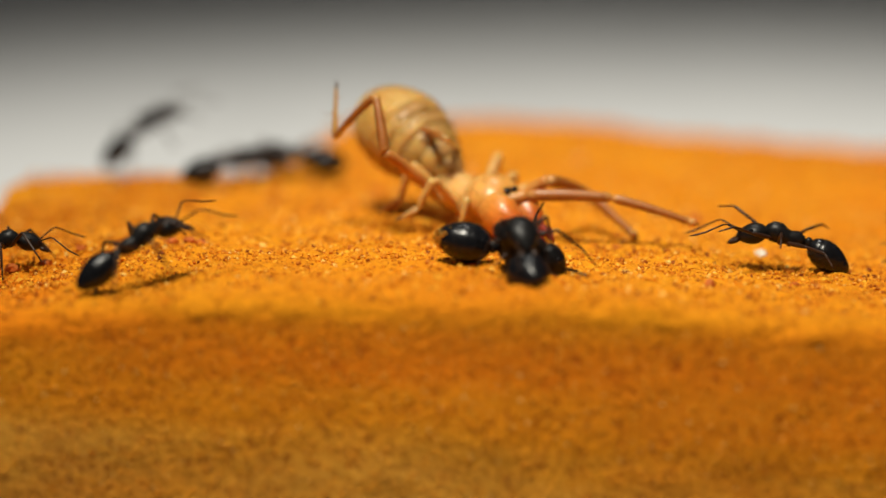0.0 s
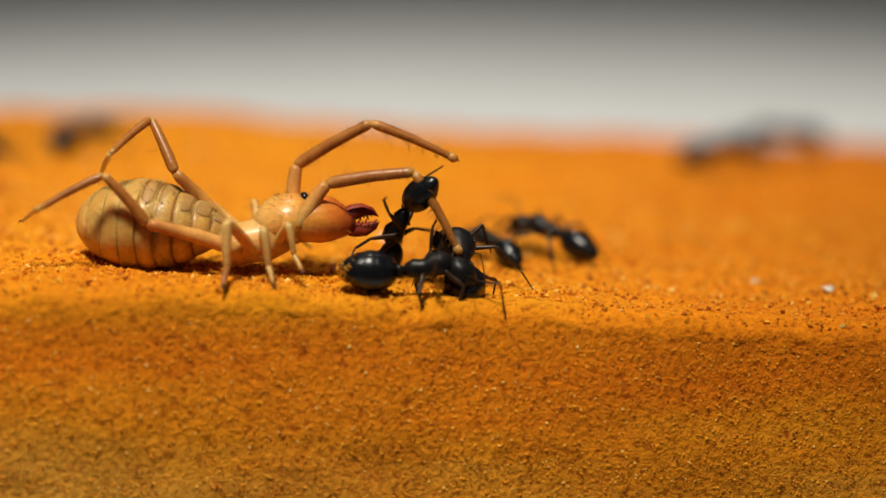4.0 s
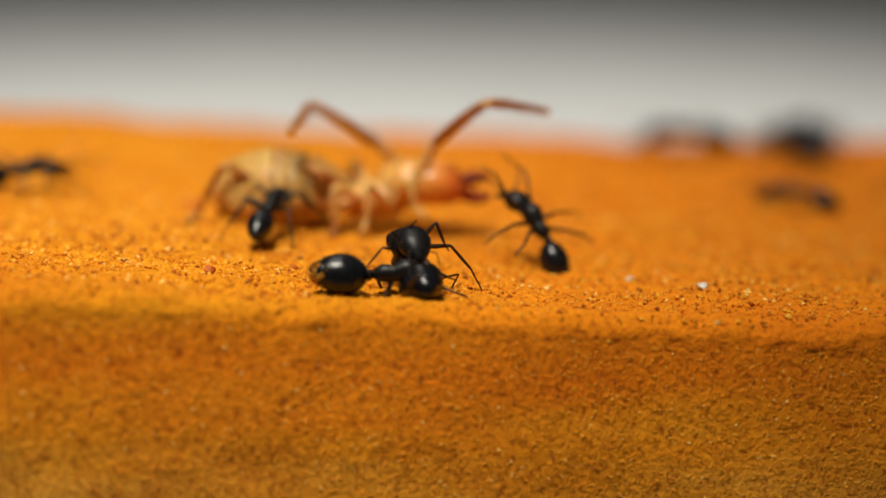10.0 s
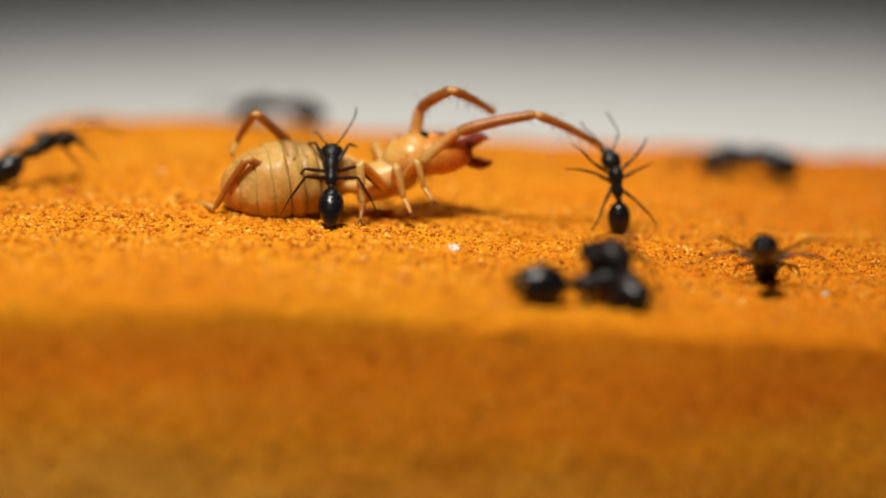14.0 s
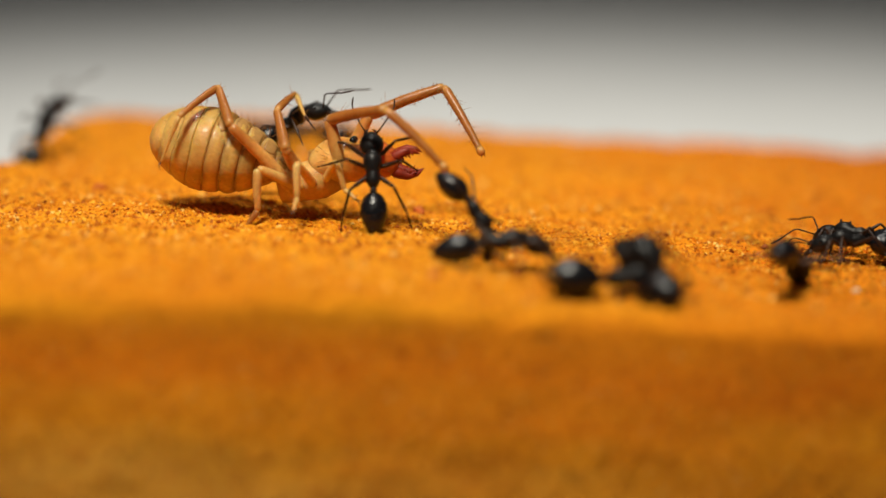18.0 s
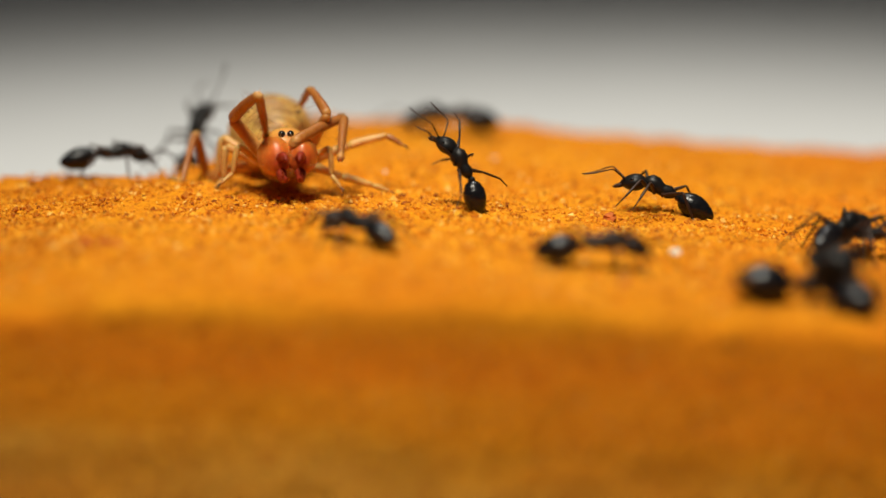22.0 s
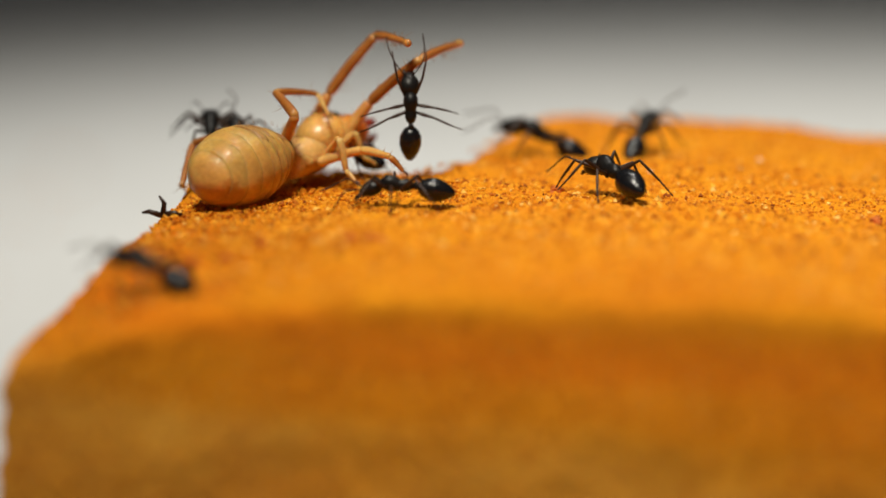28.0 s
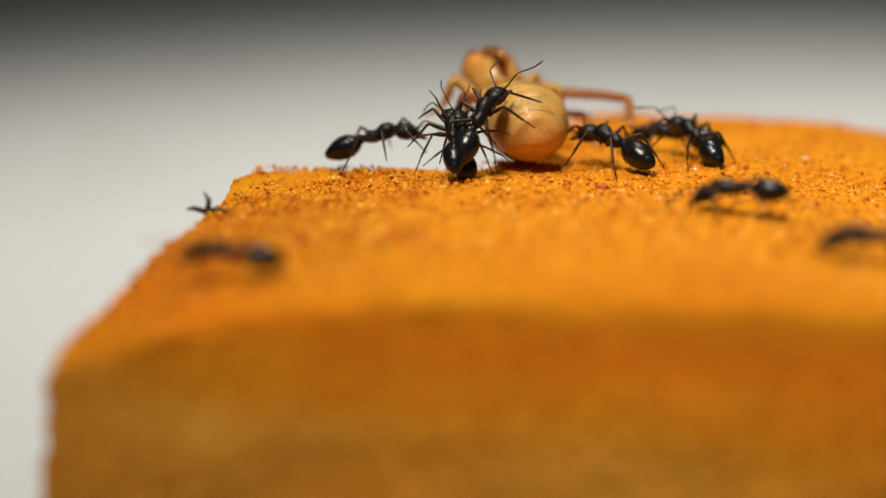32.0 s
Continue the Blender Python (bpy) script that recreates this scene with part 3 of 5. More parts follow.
def make_body():
    segs = 9

    def girth(f):
        return 0.60 + 0.56 * (1 - f) + 0.29 * math.sin(f * math.pi)

    def profile(f):
        return girth(f) * (1 - (0.03 + 0.06 * f) * max(0, math.cos(f * math.tau * segs)) ** 4)
    bm = bmesh.new()
    blob(bm, (-7.2 * MM, 0, 0.7 * MM), (6.9 * MM, 3.55 * MM), profile, 96, 36, 0.92)
    wobble(bm, 0.00010, 420)
    abdomen = part("abdomen", bm, ABDOMEN, SPIDER, "swollen tan segmented abdomen")
    for i in range(1, segs):
        bm = bmesh.new()
        pts, rad = [], []
        for a in range(13):
            f = (i + 0.02 + 0.96 * a / 12) / segs
            s = 2 * f - 1
            pts.append(((-7.2 + 6.9 * s) * MM, 0, 0.7 * MM))
            depth = 0.006 if i < 4 else 0.022 + 0.055 * i / segs
            bulge = 1.014 - depth * (1 - max(0.0, math.sin(a / 12 * math.pi)) ** 0.55)
            rad.append(3.55 * math.sqrt(max(0.05, 1 - s * s)) ** 0.9 * girth(f) * bulge * MM)
        tube(bm, pts, rad, 40, 0.92)
        wobble(bm, 0.00015, 520)
        wobble(bm, 0.00005, 1900)
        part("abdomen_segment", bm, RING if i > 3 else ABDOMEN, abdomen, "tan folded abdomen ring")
    for i in range(4, segs):
        f0, f1 = (i + 0.14) / segs, (i + 0.86) / segs
        bm = bmesh.new()
        nu, nv = 6, 14
        sheets = []
        for sink in (0.0, 0.05):
            grid = []
            for a in range(nu + 1):
                f = f0 + (f1 - f0) * a / nu
                s = 2 * f - 1
                r = 3.55 * math.sqrt(max(0.02, 1 - s * s)) ** 0.9 * girth(f)
                row = []
                for b in range(nv + 1):
                    w = (b / nv - 0.5) * 1.7 * (1 - 0.25 * abs(a / nu - 0.5) - 0.05 * (i % 2))
                    u = min(1.0, max(0.0, (f * segs - i - 0.02) / 0.96))
                    lift = 1.014 - (0.022 + 0.055 * i / segs) * (1 - math.sin(u * math.pi) ** 0.55) + 0.013 * math.sin(b / nv * math.pi) ** 0.5 - 0.004 - sink
                    row.append(bm.verts.new(((-7.2 + 6.9 * s) * MM, math.sin(w) * r * lift * MM, (0.7 + math.cos(w) * r * 0.92 * lift) * MM)))
                grid.append(row)
            sheets.append(grid)
        top, low = sheets
        for a in range(nu):
            for b in range(nv):
                for g in sheets:
                    bm.faces.new((g[a][b], g[a + 1][b], g[a + 1][b + 1], g[a][b + 1]))
        rim = [(a, 0) for a in range(nu)] + [(nu, b) for b in range(nv)] + [(a, nv) for a in range(nu, 0, -1)] + [(0, b) for b in range(nv, 0, -1)]
        for (a, b), (p, q) in zip(rim, rim[1:] + rim[:1]):
            bm.faces.new((top[a][b], top[p][q], low[p][q], low[a][b]))
        bmesh.ops.recalc_face_normals(bm, faces=bm.faces[:])
        part("back_plate", bm, TERGITE, abdomen, "tan-brown back plate")
    rng = random.Random(5)
    for name, owner, n, centre, size, lengths in (("bristles", abdomen, 150, (-7.2, 0, 0.7), (6.7, 4.1, 3.8), (0.25, 0.7)),
                                                  ("bristles", SPIDER, 90, (4.3, 0, 1.0), (2.6, 2.7, 2.25), (0.2, 0.6))):
        bm = bmesh.new()
        for _ in range(n):
            d = Vector((rng.uniform(-0.9, 0.9), rng.gauss(0, 1), rng.gauss(0.25, 1))).normalized()
            p = Vector([o + k * q for o, k, q in zip(centre, size, d)])
            lean = (d + Vector((-0.7, 0, 0.15))).normalized() * rng.uniform(*lengths)
            tube(bm, [p * MM, (p + lean * 0.5) * MM, (p + lean + d * 0.1) * MM], [0.028 * MM, 0.02 * MM, 0.006 * MM], 4)
        part(name, bm, LIMB, owner, "sparse fine tan bristles")
    bm = bmesh.new()
    tube(bm, [(-1.3 * MM, 0, -0.6 * MM), (0.4 * MM, 0, -0.5 * MM), (2.5 * MM, 0, -0.4 * MM), (4.2 * MM, 0, 0, )], [2.0 * MM, 2.1 * MM, 2.3 * MM, 2.0 * MM], 20, 0.85)
    wobble(bm, 0.00012, 500)
    part("thorax", bm, LIMB_PALE, SPIDER, "pale soft middle body")
    bm = bmesh.new()
    blob(bm, (4.3 * MM, 0, 1.0 * MM), (2.7 * MM, 2.75 * MM), lambda f: 0.85 + 0.25 * f, 20, 26, 0.82)
    wobble(bm, 0.00008, 500)
    part("head_shield", bm, PROSOMA, SPIDER, "domed amber head shield")
    for s in (1, -1):
        bm = bmesh.new()
        bmesh.ops.create_uvsphere(bm, u_segments=14, v_segments=10, radius=0.36 * MM)
        part("eye", bm, EYE, SPIDER, "shiny black eye").location = (6.2 * MM, s * 0.42 * MM, 2.75 * MM)
        bm = bmesh.new()
        pts = [(4.6, 1.1, 0.5), (5.8, 1.3, 0.8), (7.2, 1.35, 0.75), (8.4, 1.2, 0.45), (9.4, 1.0, 0.2), (10.1, 0.9, 0.1)]
        tube(bm, [(x * MM, s * y * MM, z * MM) for x, y, z in pts], [r * MM for r in (1.15, 1.5, 1.6, 1.35, 0.95, 0.55)], 20, 1.2)
        wobble(bm, 0.00012, 600)
        jaw = part("jaw", bm, JAW, SPIDER, "bulging amber jaw, red towards its tip")
        bm = bmesh.new()
        rng = random.Random(70 + s)
        for _ in range(60):
            f, a = rng.random(), rng.uniform(0, math.tau)
            r = 1.5 - 0.75 * f ** 1.5
            d = Vector((0.5, math.cos(a), math.sin(a))).normalized()
            p = Vector((6.3 + 3.6 * f, s * (1.3 - 0.35 * f) + r * 0.9 * math.cos(a), 0.75 - 0.6 * f + r * 1.08 * math.sin(a)))
            h = rng.uniform(0.4, 1.1)
            tube(bm, [p * MM, (p + d * h) * MM], [0.03 * MM, 0.008 * MM], 4)
        part("bristles", bm, LIMB, jaw, "fine brown bristles")
        for up in (1, -1):
            bm = bmesh.new()
            tube(bm, [(-0.4 * MM, 0, 0), (0.5 * MM, 0, up * 0.28 * MM), (1.4 * MM, -s * 0.1 * MM, up * 0.36 * MM), (2.2 * MM, -s * 0.25 * MM, up * 0.05 * MM), (2.6 * MM, -s * 0.35 * MM, -up * 0.4 * MM)],
                 [m * MM for m in (0.55, 0.52, 0.40, 0.24, 0.03)], 10)
            for k in range(6):
                x = 0.3 + 0.32 * k
                tube(bm, [(x * MM, 0, up * 0.1 * MM), ((x + 0.1) * MM, -s * 0.05 * MM, -up * (0.46 - 0.22 * (k % 2)) * MM)], [0.18 * MM, 0.02 * MM], 6)
            fang = part("fang", bm, FANG, jaw, "dark red toothed fang")
            fang.location = (9.7 * MM, s * 0.92 * MM, (up * 0.42 + 0.1) * MM)
            FANGS.append((fang, up))
    return abdomen


FANGS = []
ABDOMEN_PART = make_body()
SETS = {}


def limb(name, base, lengths, radii, mats, kind, hairs, seed):
    segs = []
    names = ("femur", "tibia", "tarsus") if len(lengths) == 3 else ("thigh", "femur", "tibia", "tarsus")
    for k in range(len(lengths)):
        segs.append(limb_segment("%s_%s" % (kind, names[k]), lengths[k] * MM, radii[k] * MM, radii[k + 1] * MM, mats[k], SPIDER,
                                 hairs[k], k == len(lengths) - 1, seed + k))
    if kind == "palp":
        bm = bmesh.new()
        blob(bm, (lengths[2] * MM, 0, 0), (0.50 * MM, 0.41 * MM), None, 10, 14)
        part("tip", bm, LIMB_AMBER, segs[2], "blunt amber limb tip")
    SETS[name] = (segs, Vector(base) * MM, [q * MM for q in lengths])


for s, side in ((-1, "near"), (1, "far")):
    limb("palp_" + side, (5.0, s * 2.2, 0.6), (4.6, 7.6, 7.6), (0.66, 0.57, 0.46, 0.30), (LIMB_AMBER, LIMB, LIMB), "palp", (16, 80, 110), 10 + s)
    limb("front_leg_" + side, (3.4, s * 2.2, -0.3), (3.0, 2.7, 1.6), (0.38, 0.32, 0.24, 0.15), (LIMB_PALE,) * 3, "leg", (6, 14, 14), 20 + s)
    limb("middle_leg_" + side, (2.2, s * 2.2, -0.6), (3.8, 3.2, 1.7), (0.46, 0.38, 0.29, 0.17), (LIMB_PALE,) * 3, "leg", (6, 14, 14), 30 + s)
    limb("rear_leg_" + side, (1.1, s * 2.2, -0.8), (4.8, 3.9, 1.9), (0.53, 0.44, 0.33, 0.19), (LIMB_PALE, LIMB_PALE, LIMB), "leg", (8, 18, 16), 40 + s)
    limb("hind_leg_" + side, (0.2, s * 2.2, -0.8), (8.5, 5.5, 6.0, 4.5), (0.66, 0.50, 0.38, 0.28, 0.14), (LIMB_AMBER, LIMB, LIMB, LIMB_PALE), "leg", (8, 18, 24, 16), 50 + s)


def aim(azimuth, rise):
    a, b = radians(azimuth), radians(rise)
    return Vector((math.cos(b) * math.cos(a), math.cos(b) * math.sin(a), math.sin(b)))


def bend(made, rows, pace=0.25):
    """Key a limb's three pieces, joint after joint. Rows: seconds, then heading and rise of each piece in the body's space."""
    segs, base, lengths = made
    keys = [[] for _ in segs]
    n = int(32 / pace)
    for i in range(n + 1):
        t = i * pace
        j = max(k for k in range(len(rows)) if rows[k][0] <= t)
        r0, r1 = rows[j], rows[min(j + 1, len(rows) - 1)]
        f = 0 if r1 is r0 else (t - r0[0]) / (r1[0] - r0[0])
        f = f * f * (3 - 2 * f)
        p = base.copy()
        for k in range(len(segs)):
            a, b = aim(*r0[1 + 2 * k:3 + 2 * k]), aim(*r1[1 + 2 * k:3 + 2 * k])
            d = a.lerp(b, f) + Vector((0.02, 0.03, 0.05)) * math.sin(t * 5.1 + k) * 0.8
            d.normalize()
            keys[k].append((t, Matrix.Translation(p) @ d.to_track_quat("X", "Z").to_matrix().to_4x4()))
            p = p + d * lengths[k]
    for seg, rs in zip(segs, keys):
        walk(seg, rs)


def stepping(made, azimuth, s, phase, rise=38, fall=-79, held=()):
    """A walking leg that rises to its knee and comes down to the sand, stepping back and forth."""
    rows = []
    for i in range(65):
        w = math.sin(i * 1.9 + phase)
        v = math.cos(i * 1.9 + phase)
        rows.append((i * 0.5, s * (azimuth + 14 * w), rise + 7 * v, s * (azimuth + 18 * w), fall + 7 * v, s * (azimuth - 8 + 20 * w), -40 + 10 * v))
    rows = [r for r in rows if all(abs(r[0] - h[0]) > 0.6 for h in held)]
    bend(made, sorted(rows + list(held)), 0.5)


def gape(rows):
    """Open and close the jaws: seconds, degrees of each fang from the middle."""
    for fang, up in FANGS:
        p = fang.location.copy()
        walk(fang, [(t, pose(p.x, p.y, p.z, 0, -up * d * (0.7 if up > 0 else 1.1), 0)) for t, d in rows])


def arch(rows):
    """Swing the abdomen on the waist: seconds, degrees of rise and of turn against the middle body."""
    waist = Matrix.Translation((-0.4 * MM, 0, 0.2 * MM))
    walk(ABDOMEN_PART, [(t, waist @ pose(0, 0, 0, 0, rise, turn) @ waist.inverted()) for t, rise, turn in rows])


# ---- small things on the block ----
pebble(WHITE, 0.0151, 0.3005, 0.00055, 1, "quartz_grain", "white quartz grain on the orange sand", 0.3)
pebble(WHITE, 0.0535, 0.2865, 0.00055, 2, "quartz_grain", "white quartz grain on the orange sand", 0.3)
pebble(WHITE, -0.0016, 0.3425, 0.00030, 3, "quartz_grain", "white quartz grain on the orange sand", 0.3)
pebble(WHITE, -0.0125, 0.3330, 0.00022, 4, "quartz_grain", "white quartz grain on the orange sand", 0.3)
pebble(WHITE, 0.0479, 0.2920, 0.00035, 5, "quartz_grain", "white quartz grain on the orange sand", 0.3)
pebble(RED, 0.0096, 0.3165, 0.00070, 7, "red_pebble", "small rusty red pebble on the sand", 0.35)
pebble(RED, -0.0383, 0.2970, 0.00060, 8, "red_pebble", "small rusty red pebble on the sand", 0.35)
pebble(RED, -0.0464, 0.2965, 0.00050, 9, "red_pebble", "small rusty red pebble on the sand", 0.35)
pebble(RED, -0.0519, 0.2920, 0.00070, 10, "red_pebble", "small rusty red pebble on the sand", 0.35)
pebble(RED, -0.0213, 0.3235, 0.00070, 11, "red_pebble", "small rusty red pebble on the sand", 0.35)
pebble(RED, 0.0417, 0.3070, 0.00040, 12, "red_pebble", "small rusty red pebble on the sand", 0.35)
pebble(RED, 0.0100, 0.2860, 0.00060, 13, "red_pebble", "small rusty red pebble on the sand", 0.35)
pebble(RED, 0.0175, 0.2885, 0.00050, 14, "red_pebble", "small rusty red pebble on the sand", 0.35)
pebble(RED, -0.0355, 0.2965, 0.00050, 15, "red_pebble", "small rusty red pebble on the sand", 0.35)
pebble(RED, -0.0365, 0.2965, 0.00060, 16, "red_pebble", "small rusty red pebble on the sand", 0.35)
pebble(RED, -0.0491, 0.2930, 0.00055, 17, "red_pebble", "small rusty red pebble on the sand", 0.35)

def crumb(x, y, size, seed):
    bm = bmesh.new()
    bmesh.ops.create_icosphere(bm, subdivisions=2, radius=size)
    for v in bm.verts:
        v.co *= 1 + 0.4 * noise.noise(v.co / size * 1.2 + Vector((seed, 3, 0)))
        v.co.z *= 0.5
    ob = part("sand_crumb", bm, SAND, smooth=False)
    ob.matrix_basis = pose(x, y, BOTTOM + size * 0.4, 0, 0, seed * 31)
    return tagged(ob, "crumb of orange sand fallen on the white table", "crumb", "sand crumbs on the table")


crumb(-0.1483, 0.6838, 0.00170, 1)
crumb(-0.1519, 0.6419, 0.00100, 2)
crumb(-0.1458, 0.6426, 0.00120, 3)
crumb(-0.1460, 0.6392, 0.00080, 4)
crumb(-0.1400, 0.5706, 0.00080, 5)
crumb(-0.1532, 0.7630, 0.00060, 6)


def fragment(x, y):
    """Torn-off ant leg pieces stuck upright in the sand."""
    e = tagged(new("ant_remains"), "torn-off black ant leg pieces stuck in the sand", "ant remains")
    e.matrix_basis = pose(x, y, height(x, y), 0, 0, 0)
    for k, pts in enumerate((((0, 0, -0.2), (0.2, 0, 1.2), (-0.3, 0.1, 1.9)), ((0.1, 0, 0.1), (1.2, -0.1, 0.3), (2.0, -0.2, 0.1)), ((-0.1, 0, 0), (-1.3, 0, 0.35), (-2.0, 0.1, 0.2)))):
        bm = bmesh.new()
        tube(bm, [Vector(p) * MM for p in pts], [0.3 * MM, 0.24 * MM, 0.1 * MM], 8)
        part("leg_piece", bm, ANT_LEG, e)


fragment(-0.0586, 0.3135)


# ---- what moves ----
def motions():
    walk(SPIDER, [
        (0.0, pose(-0.0125, 0.3050, 0.0039, 0, 20, -44)),
        (0.5, pose(-0.0053, 0.2980, 0.0026, 0, 14, -24)),
        (1.0, pose(-0.0049, 0.2935, 0.0031, 0, 12, -18)),
        (1.5, pose(-0.0053, 0.2890, 0.0030, 0, 8, -12)),
        (2.0, pose(0.0042, 0.2865, 0.0028, 0, 14, -10)),
        (2.5, pose(0.0002, 0.2860, 0.0023, 0, 0, 0)),
        (3.0, pose(0.0018, 0.2820, 0.0024, 0, -17, 4)),
        (3.5, pose(0.0020, 0.2825, 0.0023, 0, -12, 4)),
        (5.5, pose(-0.0012, 0.2865, 0.0024, 0, 0, 4)),
        (6.0, pose(-0.0013, 0.2865, 0.0024, 0, 0, 4)),
        (7.0, pose(-0.0018, 0.2865, 0.0029, 0, 10, 2)),
        (8.0, pose(0.0092, 0.2860, 0.0025, 0, 15, -8)),
        (8.5, pose(0.0168, 0.2945, 0.0012, 0, 0, -10)),
        (9.0, pose(0.0248, 0.2985, 0.0008, 0, 5, -15)),
        (9.5, pose(0.0246, 0.3070, 0.0006, 0, 0, -10)),
        (10.0, pose(0.0252, 0.3095, 0.0008, 0, -4, -8)),
        (10.5, pose(0.0207, 0.3110, 0.0009, 0, 0, -15)),
        (11.0, pose(0.0182, 0.3095, 0.0014, 0, -5, -5)),
        (11.5, pose(0.0144, 0.3230, 0.0019, 0, -10, 0)),
        (12.0, pose(0.0046, 0.3240, 0.0028, 0, -14, 4)),
        (13.0, pose(0.0078, 0.3130, 0.0025, 0, -12, 6)),
        (14.0, pose(0.0076, 0.3160, 0.0025, 0, -12, 8)),
        (16.5, pose(0.0017, 0.3125, 0.0026, 0, 8, 0)),
        (17.0, pose(0.0017, 0.3085, 0.0028, 0, 2, 0)),
        (18.0, pose(-0.0023, 0.3110, 0.0031, 0, -9, -10)),
        (18.5, pose(-0.0058, 0.3165, 0.0026, 0, 0, -20)),
        (19.0, pose(-0.0109, 0.3255, 0.0030, 0, 4, -65)),
        (19.5, pose(-0.0129, 0.3275, 0.0029, 0, 0, -60)),
        (20.0, pose(-0.0133, 0.3285, 0.0029, 0, 0, -58)),
        (20.5, pose(-0.0146, 0.3270, 0.0031, 0, -5, -10)),
        (21.0, pose(-0.0126, 0.3270, 0.0031, 0, -6, -22)),
        (21.5, pose(-0.0156, 0.3285, 0.0032, 0, -5, -30)),
        (22.0, pose(-0.0226, 0.3255, 0.0031, 0, -4, -80)),
        (23.0, pose(-0.0259, 0.3205, 0.0036, 0, -12, -58)),
        (24.0, pose(-0.0325, 0.3295, 0.0031, 0, -5, -38)),
        (25.0, pose(-0.0355, 0.3320, 0.0032, 0, 2, -2)),
        (25.5, pose(-0.0395, 0.3320, 0.0032, 0, 0, 20)),
        (27.5, pose(-0.0482, 0.3320, 0.0035, 0, -5, 40)),
        (28.0, pose(-0.0474, 0.3245, 0.0028, 0, -5, 58)),
        (28.5, pose(-0.0473, 0.3215, 0.0028, 0, -5, 75)),
        (29.0, pose(-0.0472, 0.3195, 0.0027, 0, -5, 84)),
        (29.5, pose(-0.0470, 0.3275, 0.0033, 0, -15, 86)),
        (30.0, pose(-0.0463, 0.3320, 0.0042, 0, -28, 86)),
        (30.5, pose(-0.0432, 0.3320, 0.0051, 0, -30, 85)),
        (31.0, pose(-0.0420, 0.3350, 0.0052, 0, -30, 80)),
        (31.5, pose(-0.0393, 0.3390, 0.0055, 0, -20, 75)),
        (32.0, pose(-0.0326, 0.3420, 0.0051, 0, -14, 110))])
    go(A2, 1.15, [
        (0.00, pose(-0.0390, 0.2816, 0.0032, 0, -27, 25)),
        (0.50, pose(-0.0329, 0.2864, 0.0036, 0, -25, 20)),
        (1.00, pose(-0.0345, 0.2932, 0.0049, 0, -45, 50)),
        (1.30, pose(-0.0393, 0.2940, 0.0036, 0, -22, 85)),
        (1.60, pose(-0.0446, 0.2976, 0.0018, 0, 0, 120)),
        (3.00, pose(-0.0473, 0.3100, 0.0019, 0, 0, 100)),
        (14.00, pose(-0.0482, 0.3148, 0.0018, 0, 0, 60)),
        (15.50, pose(-0.0362, 0.2856, 0.0020, 0, 0, 10)),
        (16.50, pose(-0.0205, 0.2820, 0.0023, 0, 0, 15)),
        (17.00, pose(-0.0114, 0.2904, 0.0033, 0, -25, 20)),
        (17.50, pose(0.0051, 0.2940, 0.0016, 0, 0, 5)),
        (18.00, pose(0.0165, 0.2904, 0.0009, 0, 0, 5)),
        (19.00, pose(0.0242, 0.3032, 0.0003, 0, 0, 0)),
        (20.00, pose(0.0255, 0.2972, -0.0001, 0, 0, 20)),
        (21.00, pose(0.0240, 0.3048, 0.0011, 0, -8, 10)),
        (22.00, pose(0.0314, 0.3072, -0.0001, 0, 0, 60)),
        (23.00, pose(0.0327, 0.3176, -0.0003, 0, 0, 120)),
        (24.00, pose(0.0285, 0.3240, -0.0002, 0, -5, 178)),
        (25.00, pose(0.0132, 0.3224, 0.0009, 0, -2, 178)),
        (25.50, pose(0.0022, 0.3188, 0.0017, 0, 0, 165)),
        (27.50, pose(-0.0172, 0.3276, 0.0022, 0, 0, 160)),
        (28.00, pose(-0.0161, 0.3210, 0.0025, 0, -4, 122)),
        (28.40, pose(-0.0282, 0.3336, 0.0023, 0, 0, 165)),
        (29.00, pose(-0.0384, 0.3255, 0.0034, 0, 0, 170)),
        (30.00, pose(-0.0397, 0.3320, 0.0028, 0, 0, 170)),
        (31.00, pose(-0.0345, 0.3320, 0.0022, 0, 0, 150)),
        (32.00, pose(-0.0214, 0.3336, 0.0031, 0, -10, 140))])
